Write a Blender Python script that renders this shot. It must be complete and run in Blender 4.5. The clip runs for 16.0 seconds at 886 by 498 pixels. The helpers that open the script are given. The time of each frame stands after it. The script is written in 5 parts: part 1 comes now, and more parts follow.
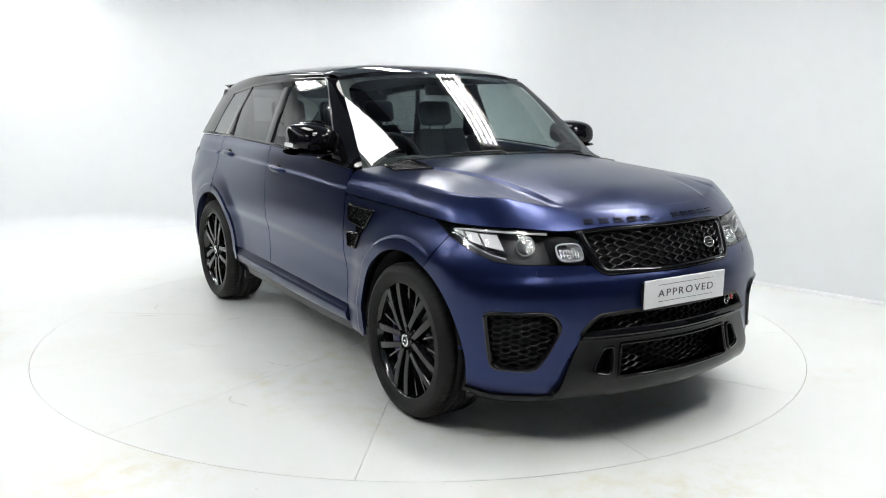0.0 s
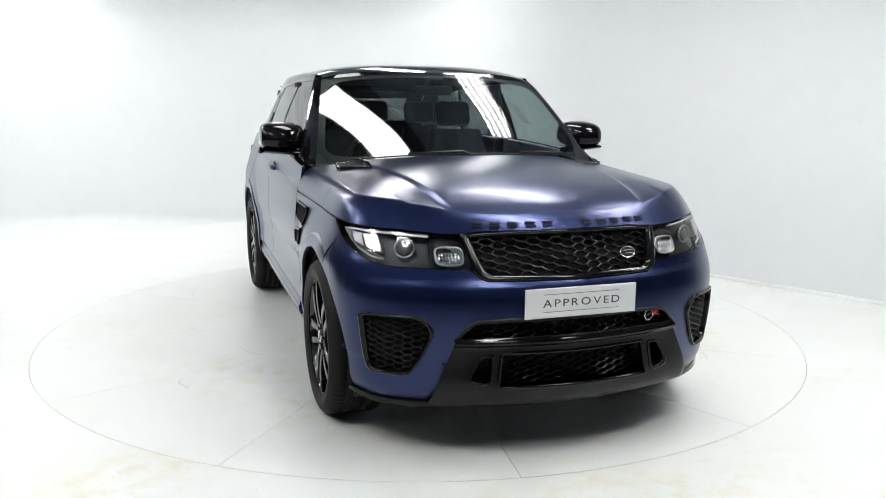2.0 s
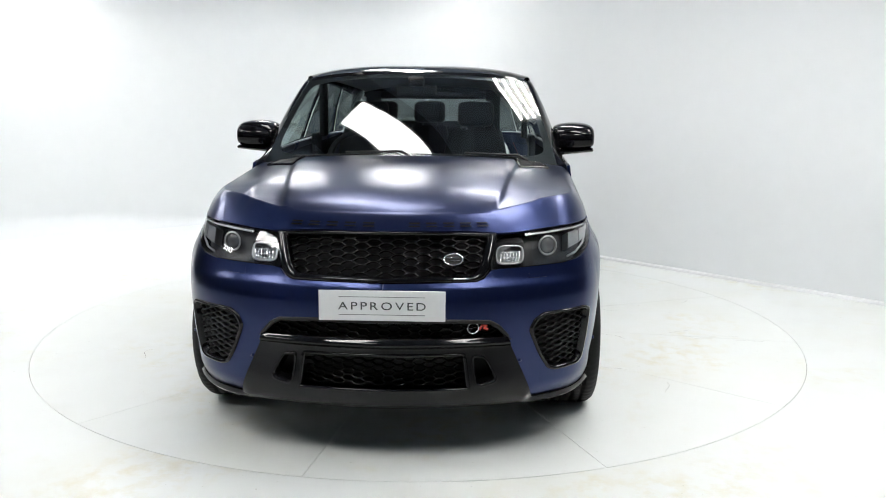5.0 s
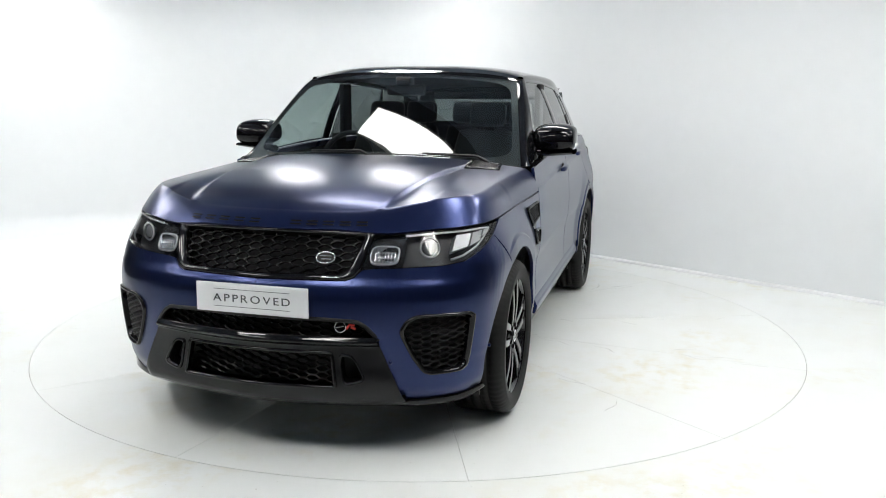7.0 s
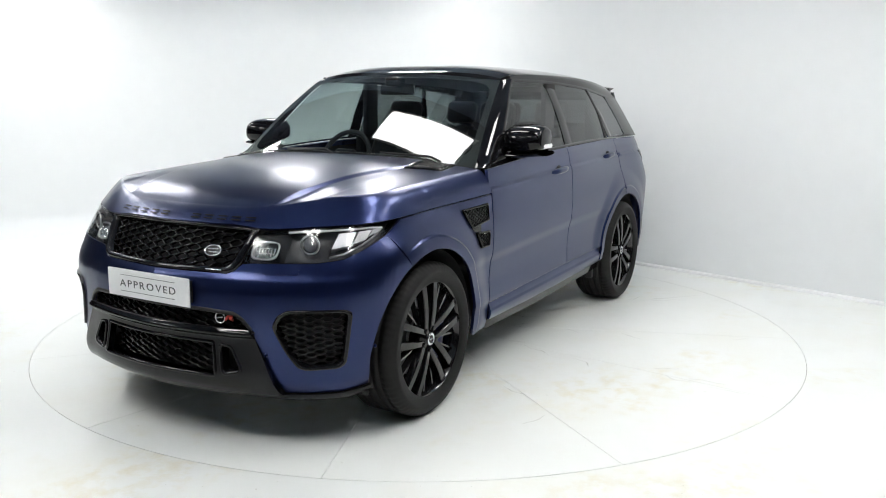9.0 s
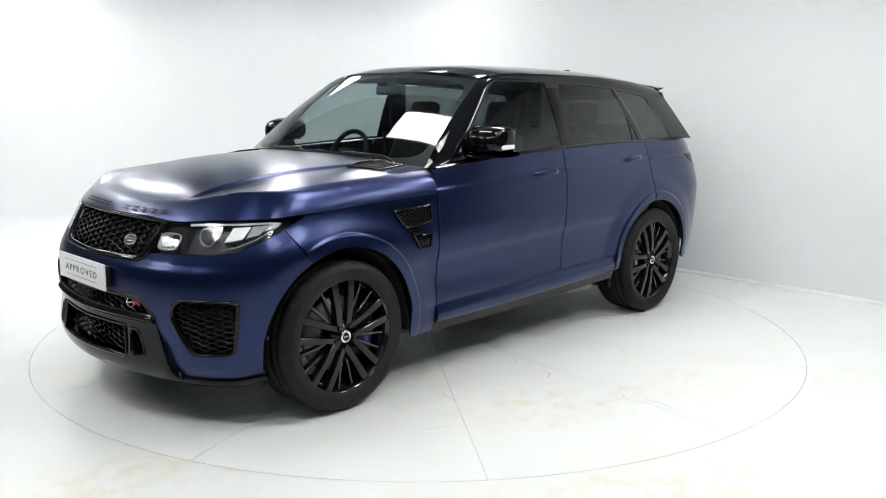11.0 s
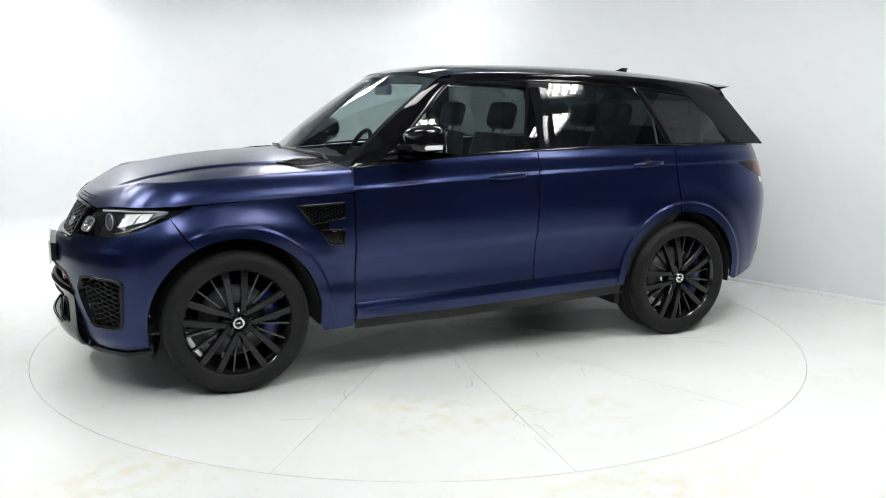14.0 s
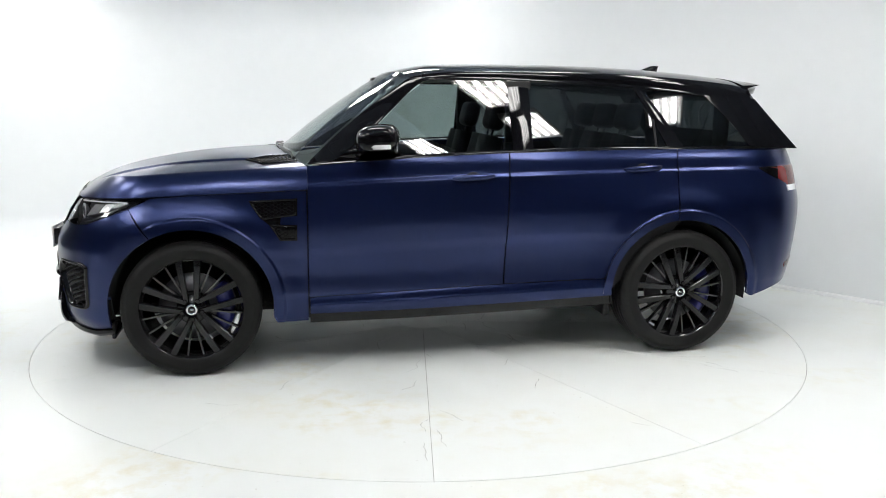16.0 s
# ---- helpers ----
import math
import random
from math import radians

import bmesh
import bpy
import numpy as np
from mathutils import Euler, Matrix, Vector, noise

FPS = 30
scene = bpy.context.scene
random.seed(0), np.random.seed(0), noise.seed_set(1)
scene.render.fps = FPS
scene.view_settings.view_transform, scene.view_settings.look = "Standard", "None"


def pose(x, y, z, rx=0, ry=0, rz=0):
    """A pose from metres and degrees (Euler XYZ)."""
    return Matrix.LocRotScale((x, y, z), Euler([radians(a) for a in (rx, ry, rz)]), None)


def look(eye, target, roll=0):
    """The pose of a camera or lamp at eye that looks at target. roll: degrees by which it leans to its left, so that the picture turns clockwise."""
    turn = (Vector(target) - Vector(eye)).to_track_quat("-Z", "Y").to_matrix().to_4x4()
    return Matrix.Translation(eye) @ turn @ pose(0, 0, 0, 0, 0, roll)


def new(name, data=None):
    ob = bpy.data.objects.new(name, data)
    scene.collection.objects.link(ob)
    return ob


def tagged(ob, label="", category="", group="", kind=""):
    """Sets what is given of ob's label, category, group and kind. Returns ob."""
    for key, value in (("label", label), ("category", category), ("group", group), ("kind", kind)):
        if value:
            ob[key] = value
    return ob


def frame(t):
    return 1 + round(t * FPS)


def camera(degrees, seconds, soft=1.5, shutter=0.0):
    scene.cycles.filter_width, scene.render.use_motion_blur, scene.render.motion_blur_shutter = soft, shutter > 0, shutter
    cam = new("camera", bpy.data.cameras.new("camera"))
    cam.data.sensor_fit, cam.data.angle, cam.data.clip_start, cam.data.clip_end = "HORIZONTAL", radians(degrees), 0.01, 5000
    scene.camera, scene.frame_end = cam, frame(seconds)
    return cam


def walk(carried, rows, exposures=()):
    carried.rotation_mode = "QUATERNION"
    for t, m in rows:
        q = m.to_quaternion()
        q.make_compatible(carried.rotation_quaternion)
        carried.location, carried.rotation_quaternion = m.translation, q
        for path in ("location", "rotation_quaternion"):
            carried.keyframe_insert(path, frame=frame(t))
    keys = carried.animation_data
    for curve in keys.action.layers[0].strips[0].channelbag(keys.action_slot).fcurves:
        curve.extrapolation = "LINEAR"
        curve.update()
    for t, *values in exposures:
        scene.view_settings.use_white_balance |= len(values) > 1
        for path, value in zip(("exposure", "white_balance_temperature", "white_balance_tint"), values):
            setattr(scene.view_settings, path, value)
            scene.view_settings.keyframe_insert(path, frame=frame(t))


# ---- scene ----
cam = camera(56.24, 16.0, soft=1.0)
EYE = (0.0, -5.6845, 1.5472)
AIM = (EYE[0] + 5 * math.sin(radians(1.425)), EYE[1] + 5 * math.cos(radians(1.425)), EYE[2] - 5 * math.tan(radians(10.2009)))
walk(cam, [(0.0, look(EYE, AIM, 0.4321)), (16.0, look(EYE, AIM, 0.4321))])
scene.view_settings.exposure = 0.0

# ---- light: a closed white studio, lit by its ceiling fixtures and added unseen ones; the world behind it is a plain dim grey ----
world = bpy.data.worlds.new("world")
scene.world = world
world.use_nodes = True
world.node_tree.nodes["Background"].inputs[0].default_value = (0.8, 0.85, 0.9, 1)
world.node_tree.nodes["Background"].inputs[1].default_value = 0.15
TUBE_POWER, PANEL_POWER = 25.0, 14.0


# ---- materials ----
def material(name, color, rough=0.5, metal=0.0, coat=0.0, vary=0.06, scale=6.0, bump=0.0, bump_scale=60.0, glow=0.0, spec=0.5):
    """A procedural material: colour that varies at two scales, and a fine relief."""
    m = bpy.data.materials.new(name)
    m.use_nodes = True
    nt = m.node_tree
    b = nt.nodes["Principled BSDF"]
    b.inputs["Roughness"].default_value = rough
    b.inputs["Metallic"].default_value = metal
    b.inputs["Coat Weight"].default_value = coat
    b.inputs["Coat Roughness"].default_value = 0.03
    b.inputs["Specular IOR Level"].default_value = spec
    b.inputs["Base Color"].default_value = (*color, 1)
    if vary or bump:
        co = nt.nodes.new("ShaderNodeTexCoord")
    if vary:
        tint = [nt.nodes.new("ShaderNodeTexNoise") for _ in range(2)]
        for n, k in zip(tint, (scale, scale * 9)):
            n.inputs["Scale"].default_value = k
            n.inputs["Detail"].default_value = 4
            nt.links.new(co.outputs["Object"], n.inputs["Vector"])
        both = nt.nodes.new("ShaderNodeMath")
        both.operation = "ADD"
        nt.links.new(tint[0].outputs["Fac"], both.inputs[0])
        nt.links.new(tint[1].outputs["Fac"], both.inputs[1])
        span = nt.nodes.new("ShaderNodeMapRange")
        span.inputs[1].default_value, span.inputs[2].default_value = 0.7, 1.3
        span.inputs[3].default_value, span.inputs[4].default_value = 1 - vary, 1 + vary
        nt.links.new(both.outputs[0], span.inputs[0])
        mul = nt.nodes.new("ShaderNodeMix")
        mul.data_type, mul.blend_type = "RGBA", "MULTIPLY"
        mul.inputs[0].default_value = 1
        mul.inputs[6].default_value = (*color, 1)
        nt.links.new(span.outputs[0], mul.inputs[7])
        nt.links.new(mul.outputs[2], b.inputs["Base Color"])
    if bump:
        n = nt.nodes.new("ShaderNodeTexNoise")
        n.inputs["Scale"].default_value = bump_scale
        nt.links.new(co.outputs["Object"], n.inputs["Vector"])
        r = nt.nodes.new("ShaderNodeBump")
        r.inputs["Strength"].default_value = bump
        r.inputs["Distance"].default_value = 0.002
        nt.links.new(n.outputs["Fac"], r.inputs["Height"])
        nt.links.new(r.outputs["Normal"], b.inputs["Normal"])
    if glow:
        b.inputs["Emission Color"].default_value = (*color, 1)
        b.inputs["Emission Strength"].default_value = glow
    return m


def glass(name, tint, rough=0.0, f0=0.08):
    """Thin tinted sheet glass: lets light straight through and mirrors more at a slant, alike from both sides."""
    m = bpy.data.materials.new(name)
    m.use_nodes = True
    nt = m.node_tree
    nt.nodes.clear()
    out = nt.nodes.new("ShaderNodeOutputMaterial")
    mix = nt.nodes.new("ShaderNodeMixShader")
    clear = nt.nodes.new("ShaderNodeBsdfTransparent")
    clear.inputs[0].default_value = (*tint, 1)
    gloss = nt.nodes.new("ShaderNodeBsdfGlossy")
    gloss.inputs["Roughness"].default_value = rough
    slant = nt.nodes.new("ShaderNodeLayerWeight")
    slant.inputs[0].default_value = 0.5
    five = nt.nodes.new("ShaderNodeMath")
    five.operation = "POWER"
    five.inputs[1].default_value = 5.0
    span = nt.nodes.new("ShaderNodeMapRange")
    span.inputs[3].default_value, span.inputs[4].default_value = f0, 1.0
    nt.links.new(slant.outputs["Facing"], five.inputs[0])
    nt.links.new(five.outputs[0], span.inputs[0])
    nt.links.new(span.outputs[0], mix.inputs[0])
    nt.links.new(clear.outputs[0], mix.inputs[1])
    nt.links.new(gloss.outputs[0], mix.inputs[2])
    nt.links.new(mix.outputs[0], out.inputs[0])
    return m


PAINT = material("satin_blue_paint", (0.0090, 0.0188, 0.080), 0.28, 0.85, spec=0.40, coat=0.42, vary=0.03, scale=3, bump=0.012, bump_scale=900)
PAINT.node_tree.nodes["Principled BSDF"].inputs["Coat Roughness"].default_value = 0.21
GLOSS = material("gloss_black", (0.004, 0.004, 0.005), 0.05, 0.0, coat=0.0, vary=0, spec=0.32)
SATIN = material("satin_black_plastic", (0.009, 0.009, 0.010), 0.38, spec=0.3, vary=0.05, bump=0.03, bump_scale=500)
DARK = material("dark_underside_and_shade", (0.008, 0.008, 0.009), 0.85, vary=0.1)
RUBBER = material("tyre_rubber", (0.010, 0.010, 0.010), 0.6, spec=0.2, vary=0.12, scale=10, bump=0.1, bump_scale=220)
RIMBLACK = material("black_wheel_paint", (0.010, 0.010, 0.011), 0.16, 0.0, coat=0.6, vary=0)
RIMFACE = material("satin_black_wheel_face", (0.006, 0.006, 0.007), 0.14, 0.0, spec=0.4, vary=0.03)
CALIPER = material("blue_caliper_paint", (0.006, 0.008, 0.13), 0.3, coat=0.5, vary=0.03)
STEEL = material("brake_steel", (0.22, 0.22, 0.23), 0.45, 1.0, vary=0.1, scale=20)
LETTER = material("black_letter_enamel", (0.004, 0.004, 0.005), 0.5, vary=0, spec=0.12)
CHROME = material("chrome", (0.75, 0.76, 0.78), 0.12, 1.0, vary=0)
SILVER = material("lamp_silver", (0.42, 0.43, 0.44), 0.36, 1.0, vary=0)
WHITE = material("plate_white", (0.80, 0.81, 0.82), 0.35, vary=0.02)
INK = material("plate_ink", (0.05, 0.055, 0.06), 0.5, vary=0)
RED = material("red_lens", (0.13, 0.008, 0.010), 0.12, coat=0.2, vary=0)
REDPAINT = material("red_enamel", (0.55, 0.04, 0.03), 0.3, vary=0)
LENS = material("clear_lens", (0.88, 0.89, 0.90), 0.08, 0.0, coat=1.0, vary=0)
LAMPDARK = material("lamp_housing", (0.014, 0.0145, 0.016), 0.3, 0.0, vary=0)
PROJECTOR = material("projector_glass", (0.10, 0.105, 0.115), 0.06, 0.0, coat=1.0, vary=0)
LEATHER = material("black_leather", (0.010, 0.010, 0.011), 0.5, vary=0.1, bump=0.1, bump_scale=300, spec=0.2)
TAN = material("brown_trim", (0.16, 0.075, 0.035), 0.5, vary=0.1, bump=0.1, bump_scale=300)
TRIM = material("grey_dash_plastic", (0.05, 0.053, 0.055), 0.6, vary=0.08, bump=0.08, bump_scale=400)
SCREEN = glass("windscreen_glass", (0.70, 0.77, 0.76), f0=0.11)
SIDEGLASS = glass("side_glass", (0.40, 0.46, 0.45), f0=0.075)
PRIVACY = glass("privacy_glass", (0.145, 0.165, 0.165), f0=0.075)
LAMPGLASS = glass("lamp_cover", (0.95, 0.95, 0.95), f0=0.05)
TUBE = material("fluorescent_tube", (1.0, 0.99, 0.972), 0.5, vary=0, glow=TUBE_POWER)
DIFFUSER = material("softbox_diffuser", (1.0, 0.985, 0.96), 0.5, vary=0, glow=PANEL_POWER)
FIXTURE = material("fixture_white_metal", (0.7, 0.7, 0.7), 0.4, vary=0.03)
WALL = material("white_painted_wall", (0.755, 0.78, 0.795), 0.75, vary=0.012, scale=0.9, bump=0.02, bump_scale=40)
# dark grey of the unseen walls, set to darken what the car mirrors
REARWALL = material("dark_unseen_wall", (0.05, 0.052, 0.055), 0.7, vary=0.05, scale=1.2, bump=0.03, bump_scale=40)
CEILING = material("ceiling_boards", (0.27, 0.335, 0.43), 0.7, vary=0.05, scale=2)
CEILING_DARK = material("dark_ceiling_beam", (0.035, 0.045, 0.075), 0.7, vary=0.05, scale=2)


def floor_material(name, base, stain, amount, seed):
    """White floor paint with ochre stains, dull patches and specks."""
    m = material(name, base, 0.38, vary=0)
    nt = m.node_tree
    b = nt.nodes["Principled BSDF"]
    co = nt.nodes.new("ShaderNodeTexCoord")
    at = nt.nodes.new("ShaderNodeMapping")
    at.inputs["Location"].default_value = (seed, seed * 0.7, 0)
    nt.links.new(co.outputs["Object"], at.inputs[0])

    def cloud(scale, low, high, detail=5.0, stretch=None):
        n = nt.nodes.new("ShaderNodeTexNoise")
        n.inputs["Scale"].default_value = scale
        n.inputs["Detail"].default_value = detail
        n.inputs["Roughness"].default_value = 0.62
        nt.links.new(at.outputs[0], n.inputs["Vector"])
        r = nt.nodes.new("ShaderNodeMapRange")
        r.inputs[1].default_value, r.inputs[2].default_value = low, high
        nt.links.new(n.outputs["Fac"], r.inputs[0])
        return r.outputs[0]

    def times(x, y):
        k = nt.nodes.new("ShaderNodeMath")
        k.operation = "MULTIPLY"
        nt.links.new(x, k.inputs[0])
        if isinstance(y, float):
            k.inputs[1].default_value = y
        else:
            nt.links.new(y, k.inputs[1])
        return k.outputs[0]

    def over(below, fac, color):
        k = nt.nodes.new("ShaderNodeMix")
        k.data_type = "RGBA"
        nt.links.new(fac, k.inputs[0])
        if isinstance(below, tuple):
            k.inputs[6].default_value = (*below, 1)
        else:
            nt.links.new(below, k.inputs[6])
        k.inputs[7].default_value = (*color, 1)
        return k.outputs[2]

    c = over(base, times(cloud(0.9, 0.50, 0.72), 0.5 * amount), stain)
    c = over(c, times(times(cloud(0.8, 0.52, 0.66), cloud(9.0, 0.45, 0.7)), 0.8 * amount), (0.68, 0.63, 0.45))
    c = over(c, times(cloud(3.0, 0.55, 0.8), 0.25 * amount), (0.66, 0.66, 0.62))
    c = over(c, times(cloud(38.0, 0.735, 0.76, 2.0), 0.55), (0.42, 0.41, 0.36))
    nt.links.new(c, b.inputs["Base Color"])
    r = nt.nodes.new("ShaderNodeMapRange")
    r.inputs[3].default_value, r.inputs[4].default_value = 0.30, 0.5
    nt.links.new(cloud(2.0, 0.3, 0.7), r.inputs[0])
    nt.links.new(r.outputs[0], b.inputs["Roughness"])
    return m


FLOOR = floor_material("white_floor_paint", (0.79, 0.815, 0.80), (0.735, 0.735, 0.65), 0.85, 3.0)
DISC = floor_material("white_turntable_paint", (0.79, 0.815, 0.795), (0.735, 0.735, 0.65), 0.9, 11.0)
CRACK = material("dark_crack", (0.30, 0.29, 0.27), 0.8, vary=0.4, scale=12)


# ---- building helpers ----
def part(name, bm, mat, parent=None, label="", flat=False):
    """One mesh object out of a bmesh, under its thing."""
    me = bpy.data.meshes.new(name)
    bm.normal_update()
    for f in bm.faces:
        f.smooth = not flat
    bm.to_mesh(me)
    bm.free()
    me.materials.append(mat)
    ob = new(name, me)
    if parent is not None:
        ob.parent = parent
    if label:
        tagged(ob, label)
    return ob


def grid(bm, rows, flip=False):
    """Faces over rows of points."""
    vs = [[bm.verts.new(p) for p in row] for row in rows]
    for a, b in zip(vs, vs[1:]):
        for i in range(len(a) - 1):
            q = (a[i], a[i + 1], b[i + 1], b[i])
            bm.faces.new(q[::-1] if flip else q)
    return vs


def box(bm, x0, x1, y0, y1, z0, z1, bevel=0.0, m=None):
    r = bmesh.ops.create_cube(bm, size=1, matrix=Matrix.Translation(((x0 + x1) / 2, (y0 + y1) / 2, (z0 + z1) / 2)) @ Matrix.Diagonal((abs(x1 - x0), abs(y1 - y0), abs(z1 - z0), 1)))
    vs = r["verts"]
    if bevel:
        es = list({e for v in vs for e in v.link_edges})
        k = bmesh.ops.bevel(bm, geom=es, offset=bevel, segments=3, affect="EDGES", profile=0.5)
        vs = list({v for f in k["faces"] for v in f.verts} | {v for v in vs if v.is_valid})
    if m is not None:
        bmesh.ops.transform(bm, matrix=m, verts=[v for v in vs if v.is_valid])
    return vs


def tube(bm, pts, r, sides=8, closed=False):
    """A round bar along points."""
    n = len(pts)
    P = [Vector(p) for p in pts]
    rows = []
    for i, p in enumerate(P):
        a, b = (P[i - 1], P[(i + 1) % n]) if closed else (P[max(i - 1, 0)], P[min(i + 1, n - 1)])
        d = (b - a).normalized()
        up = Vector((0, 0, 1)) if abs(d.z) < 0.9 else Vector((1, 0, 0))
        u = d.cross(up).normalized()
        w = u.cross(d)
        rr = r(i / max(n - 1, 1)) if callable(r) else r
        rows.append([p + rr * (math.cos(k * math.tau / sides) * u + math.sin(k * math.tau / sides) * w) for k in range(sides + 1)])
    if closed:
        rows.append(rows[0])
    grid(bm, rows)
    if not closed:
        for row in (rows[0], rows[-1]):
            bm.faces.new([bm.verts.new(p) for p in row[:-1]])
    bmesh.ops.remove_doubles(bm, verts=bm.verts, dist=1e-5)


def lathe(bm, prof, m=None, n=48):
    """Turns a profile of (radius, along) round the y axis."""
    rows = [[Vector((r * math.cos(k * math.tau / n), y, r * math.sin(k * math.tau / n))) for k in range(n + 1)] for r, y in prof]
    if m is not None:
        rows = [[m @ p for p in row] for row in rows]
    grid(bm, rows)
    bmesh.ops.remove_doubles(bm, verts=bm.verts, dist=1e-5)


def spread(pts, n):
    """n+1 points evenly along a polyline."""
    d = [0.0]
    for a, b in zip(pts, pts[1:]):
        d.append(d[-1] + math.dist(a, b))
    out = []
    for i in range(n + 1):
        t = d[-1] * i / n
        k = min(max(j for j in range(len(d)) if d[j] <= t + 1e-9), len(pts) - 2)
        f = 0 if d[k + 1] == d[k] else (t - d[k]) / (d[k + 1] - d[k])
        out.append(tuple(a + (b - a) * f for a, b in zip(pts[k], pts[k + 1])))
    return out


def inside(p, poly):
    x, y = p
    hit = False
    for (x0, y0), (x1, y1) in zip(poly, poly[1:] + poly[:1]):
        if (y0 > y) != (y1 > y) and x < (x1 - x0) * (y - y0) / (y1 - y0) + x0:
            hit = not hit
    return hit


def rim_edges(bm, depth):
    """Turns a sheet's borders inwards, so that it has an edge with thickness."""
    bm.normal_update()
    es = [e for e in bm.edges if e.is_boundary]
    nrm = {v: v.normal.copy() for e in es for v in e.verts}
    for e in es:
        e.smooth = False
    r = bmesh.ops.extrude_edge_only(bm, edges=es)
    new_vs = [g for g in r["geom"] if isinstance(g, bmesh.types.BMVert)]
    old = {tuple(v.co): v for v in nrm}
    for v in new_vs:
        o = old.get(tuple(v.co))
        if o is not None:
            k = nrm[o]
            c = v.co - Vector((0.75 * v.co.x, 0, 0.7))
            v.co = v.co - (-k if v.co.z > 0.2 and k.dot(c) < 0 else k) * depth


def outwards(bm):
    """Turns a sheet's faces away from the car's middle."""
    bm.normal_update()
    total = 0.0
    for f in bm.faces:
        c = f.calc_center_median()
        total += f.calc_area() * f.normal.dot(c - Vector((0.75 * c.x, 0, 0.7)))
    if total < 0:
        bmesh.ops.reverse_faces(bm, faces=bm.faces)
        bm.normal_update()


def sheet(surface, low, high, nu, nv, gap=0.0036, depth=0.018, holes=(), flip=False):
    """A panel on a surface: ruled in the surface's own two coordinates between a lower and an upper line, with rolled edges."""
    bm = bmesh.new()
    A, B = spread(low, 400), spread(high, 400)
    lu = sum(math.dist(a, b) for a, b in zip(low, low[1:]))
    lv = max(math.dist(A[0], B[0]), math.dist(A[200], B[200]), 0.02)

    def at(u, v):
        i = min(int(u * 400), 399)
        f = u * 400 - i
        a = [A[i][k] + (A[i + 1][k] - A[i][k]) * f for k in (0, 1)]
        b = [B[i][k] + (B[i + 1][k] - B[i][k]) * f for k in (0, 1)]
        return (a[0] + (b[0] - a[0]) * v, a[1] + (b[1] - a[1]) * v)
    gu, gv = min(0.2, gap / lu), min(0.2, gap / lv)
    dom = [[at(gu + (1 - 2 * gu) * i / nu, gv + (1 - 2 * gv) * j / nv) for i in range(nu + 1)] for j in range(nv + 1)]
    vs = [[bm.verts.new(surface(*q)) for q in row] for row in dom]
    for j in range(nv):
        for i in range(nu):
            c = tuple(sum(dom[b][a][k] for a, b in ((i, j), (i + 1, j), (i + 1, j + 1), (i, j + 1))) / 4 for k in (0, 1))
            if any(inside(c, h) for h in holes):
                continue
            q = (vs[j][i], vs[j][i + 1], vs[j + 1][i + 1], vs[j + 1][i])
            bm.faces.new(q[::-1] if flip else q)
    bmesh.ops.delete(bm, geom=[v for v in bm.verts if not v.link_faces], context="VERTS")
    outwards(bm)
    if depth:
        rim_edges(bm, depth)
    return bm


def mirrored(bm):
    """The same mesh on the other side of the car."""
    k = bm.copy()
    for v in k.verts:
        v.co.y = -v.co.y
    bmesh.ops.reverse_faces(k, faces=k.faces)
    return k


def both(name, bm, mat, parent, label="", flat=False):
    other = mirrored(bm)
    return part(name, bm, mat, parent, label, flat), part(name, other, mat, parent, label, flat)


# ---- the body's surfaces, in the car's own space: x forward, y to its left, z up ----
def table(pairs):
    """A smooth curve through a few (at, value) pairs."""
    xs = [q[0] for q in pairs]
    ys = [q[1] for q in pairs]
    d = [(ys[i + 1] - ys[i]) / (xs[i + 1] - xs[i]) for i in range(len(xs) - 1)]
    m = [d[0]] + [0.0 if d[i - 1] * d[i] <= 0 else 2 * d[i - 1] * d[i] / (d[i - 1] + d[i]) for i in range(1, len(d))] + [d[-1]]

    def f(x):
        if x <= xs[0]:
            return ys[0] + m[0] * (x - xs[0]) * 0.0
        if x >= xs[-1]:
            return ys[-1]
        i = max(k for k in range(len(xs) - 1) if xs[k] <= x)
        h = xs[i + 1] - xs[i]
        t = (x - xs[i]) / h
        return ((1 + 2 * t) * (1 - t) ** 2 * ys[i] + t * (1 - t) ** 2 * h * m[i]
                + t * t * (3 - 2 * t) * ys[i + 1] + t * t * (t - 1) * h * m[i + 1])
    return f


def smooth(a, b, x):
    t = min(1.0, max(0.0, (x - a) / (b - a)))
    return t * t * (3 - 2 * t)


HALF = table([(0.20, 0.88), (0.27, 0.925), (0.33, 0.945), (0.42, 0.955), (0.46, 0.962), (0.57, 0.957), (0.68, 0.963), (0.745, 0.978),
              (0.85, 0.982), (1.0, 0.974), (1.091, 0.964), (1.100, 0.955), (1.2, 0.936), (1.26, 0.915), (1.30, 0.90)])
FLAT = table([(0.2, 0.88), (0.46, 0.962), (0.6, 0.972), (0.735, 0.979), (0.85, 0.982), (1.0, 0.974)])
NOSE = table([(0.20, 2.24), (0.26, 2.29), (0.33, 2.32), (0.45, 2.325), (0.60, 2.335), (0.70, 2.33), (0.76, 2.312), (0.80, 2.285),
              (0.87, 2.25), (0.97, 2.19), (1.03, 2.14), (1.06, 2.10), (1.12, 2.03)])
TAIL = table([(0.20, 2.36), (0.27, 2.41), (0.4, 2.46), (0.6, 2.50), (0.85, 2.52), (1.05, 2.50), (1.16, 2.475), (1.27, 2.43), (1.65, 2.15)])
WHEEL_X, WHEEL_Z = 1.4615, 0.385
FRONT_S, REAR_S = 1.35, 1.50


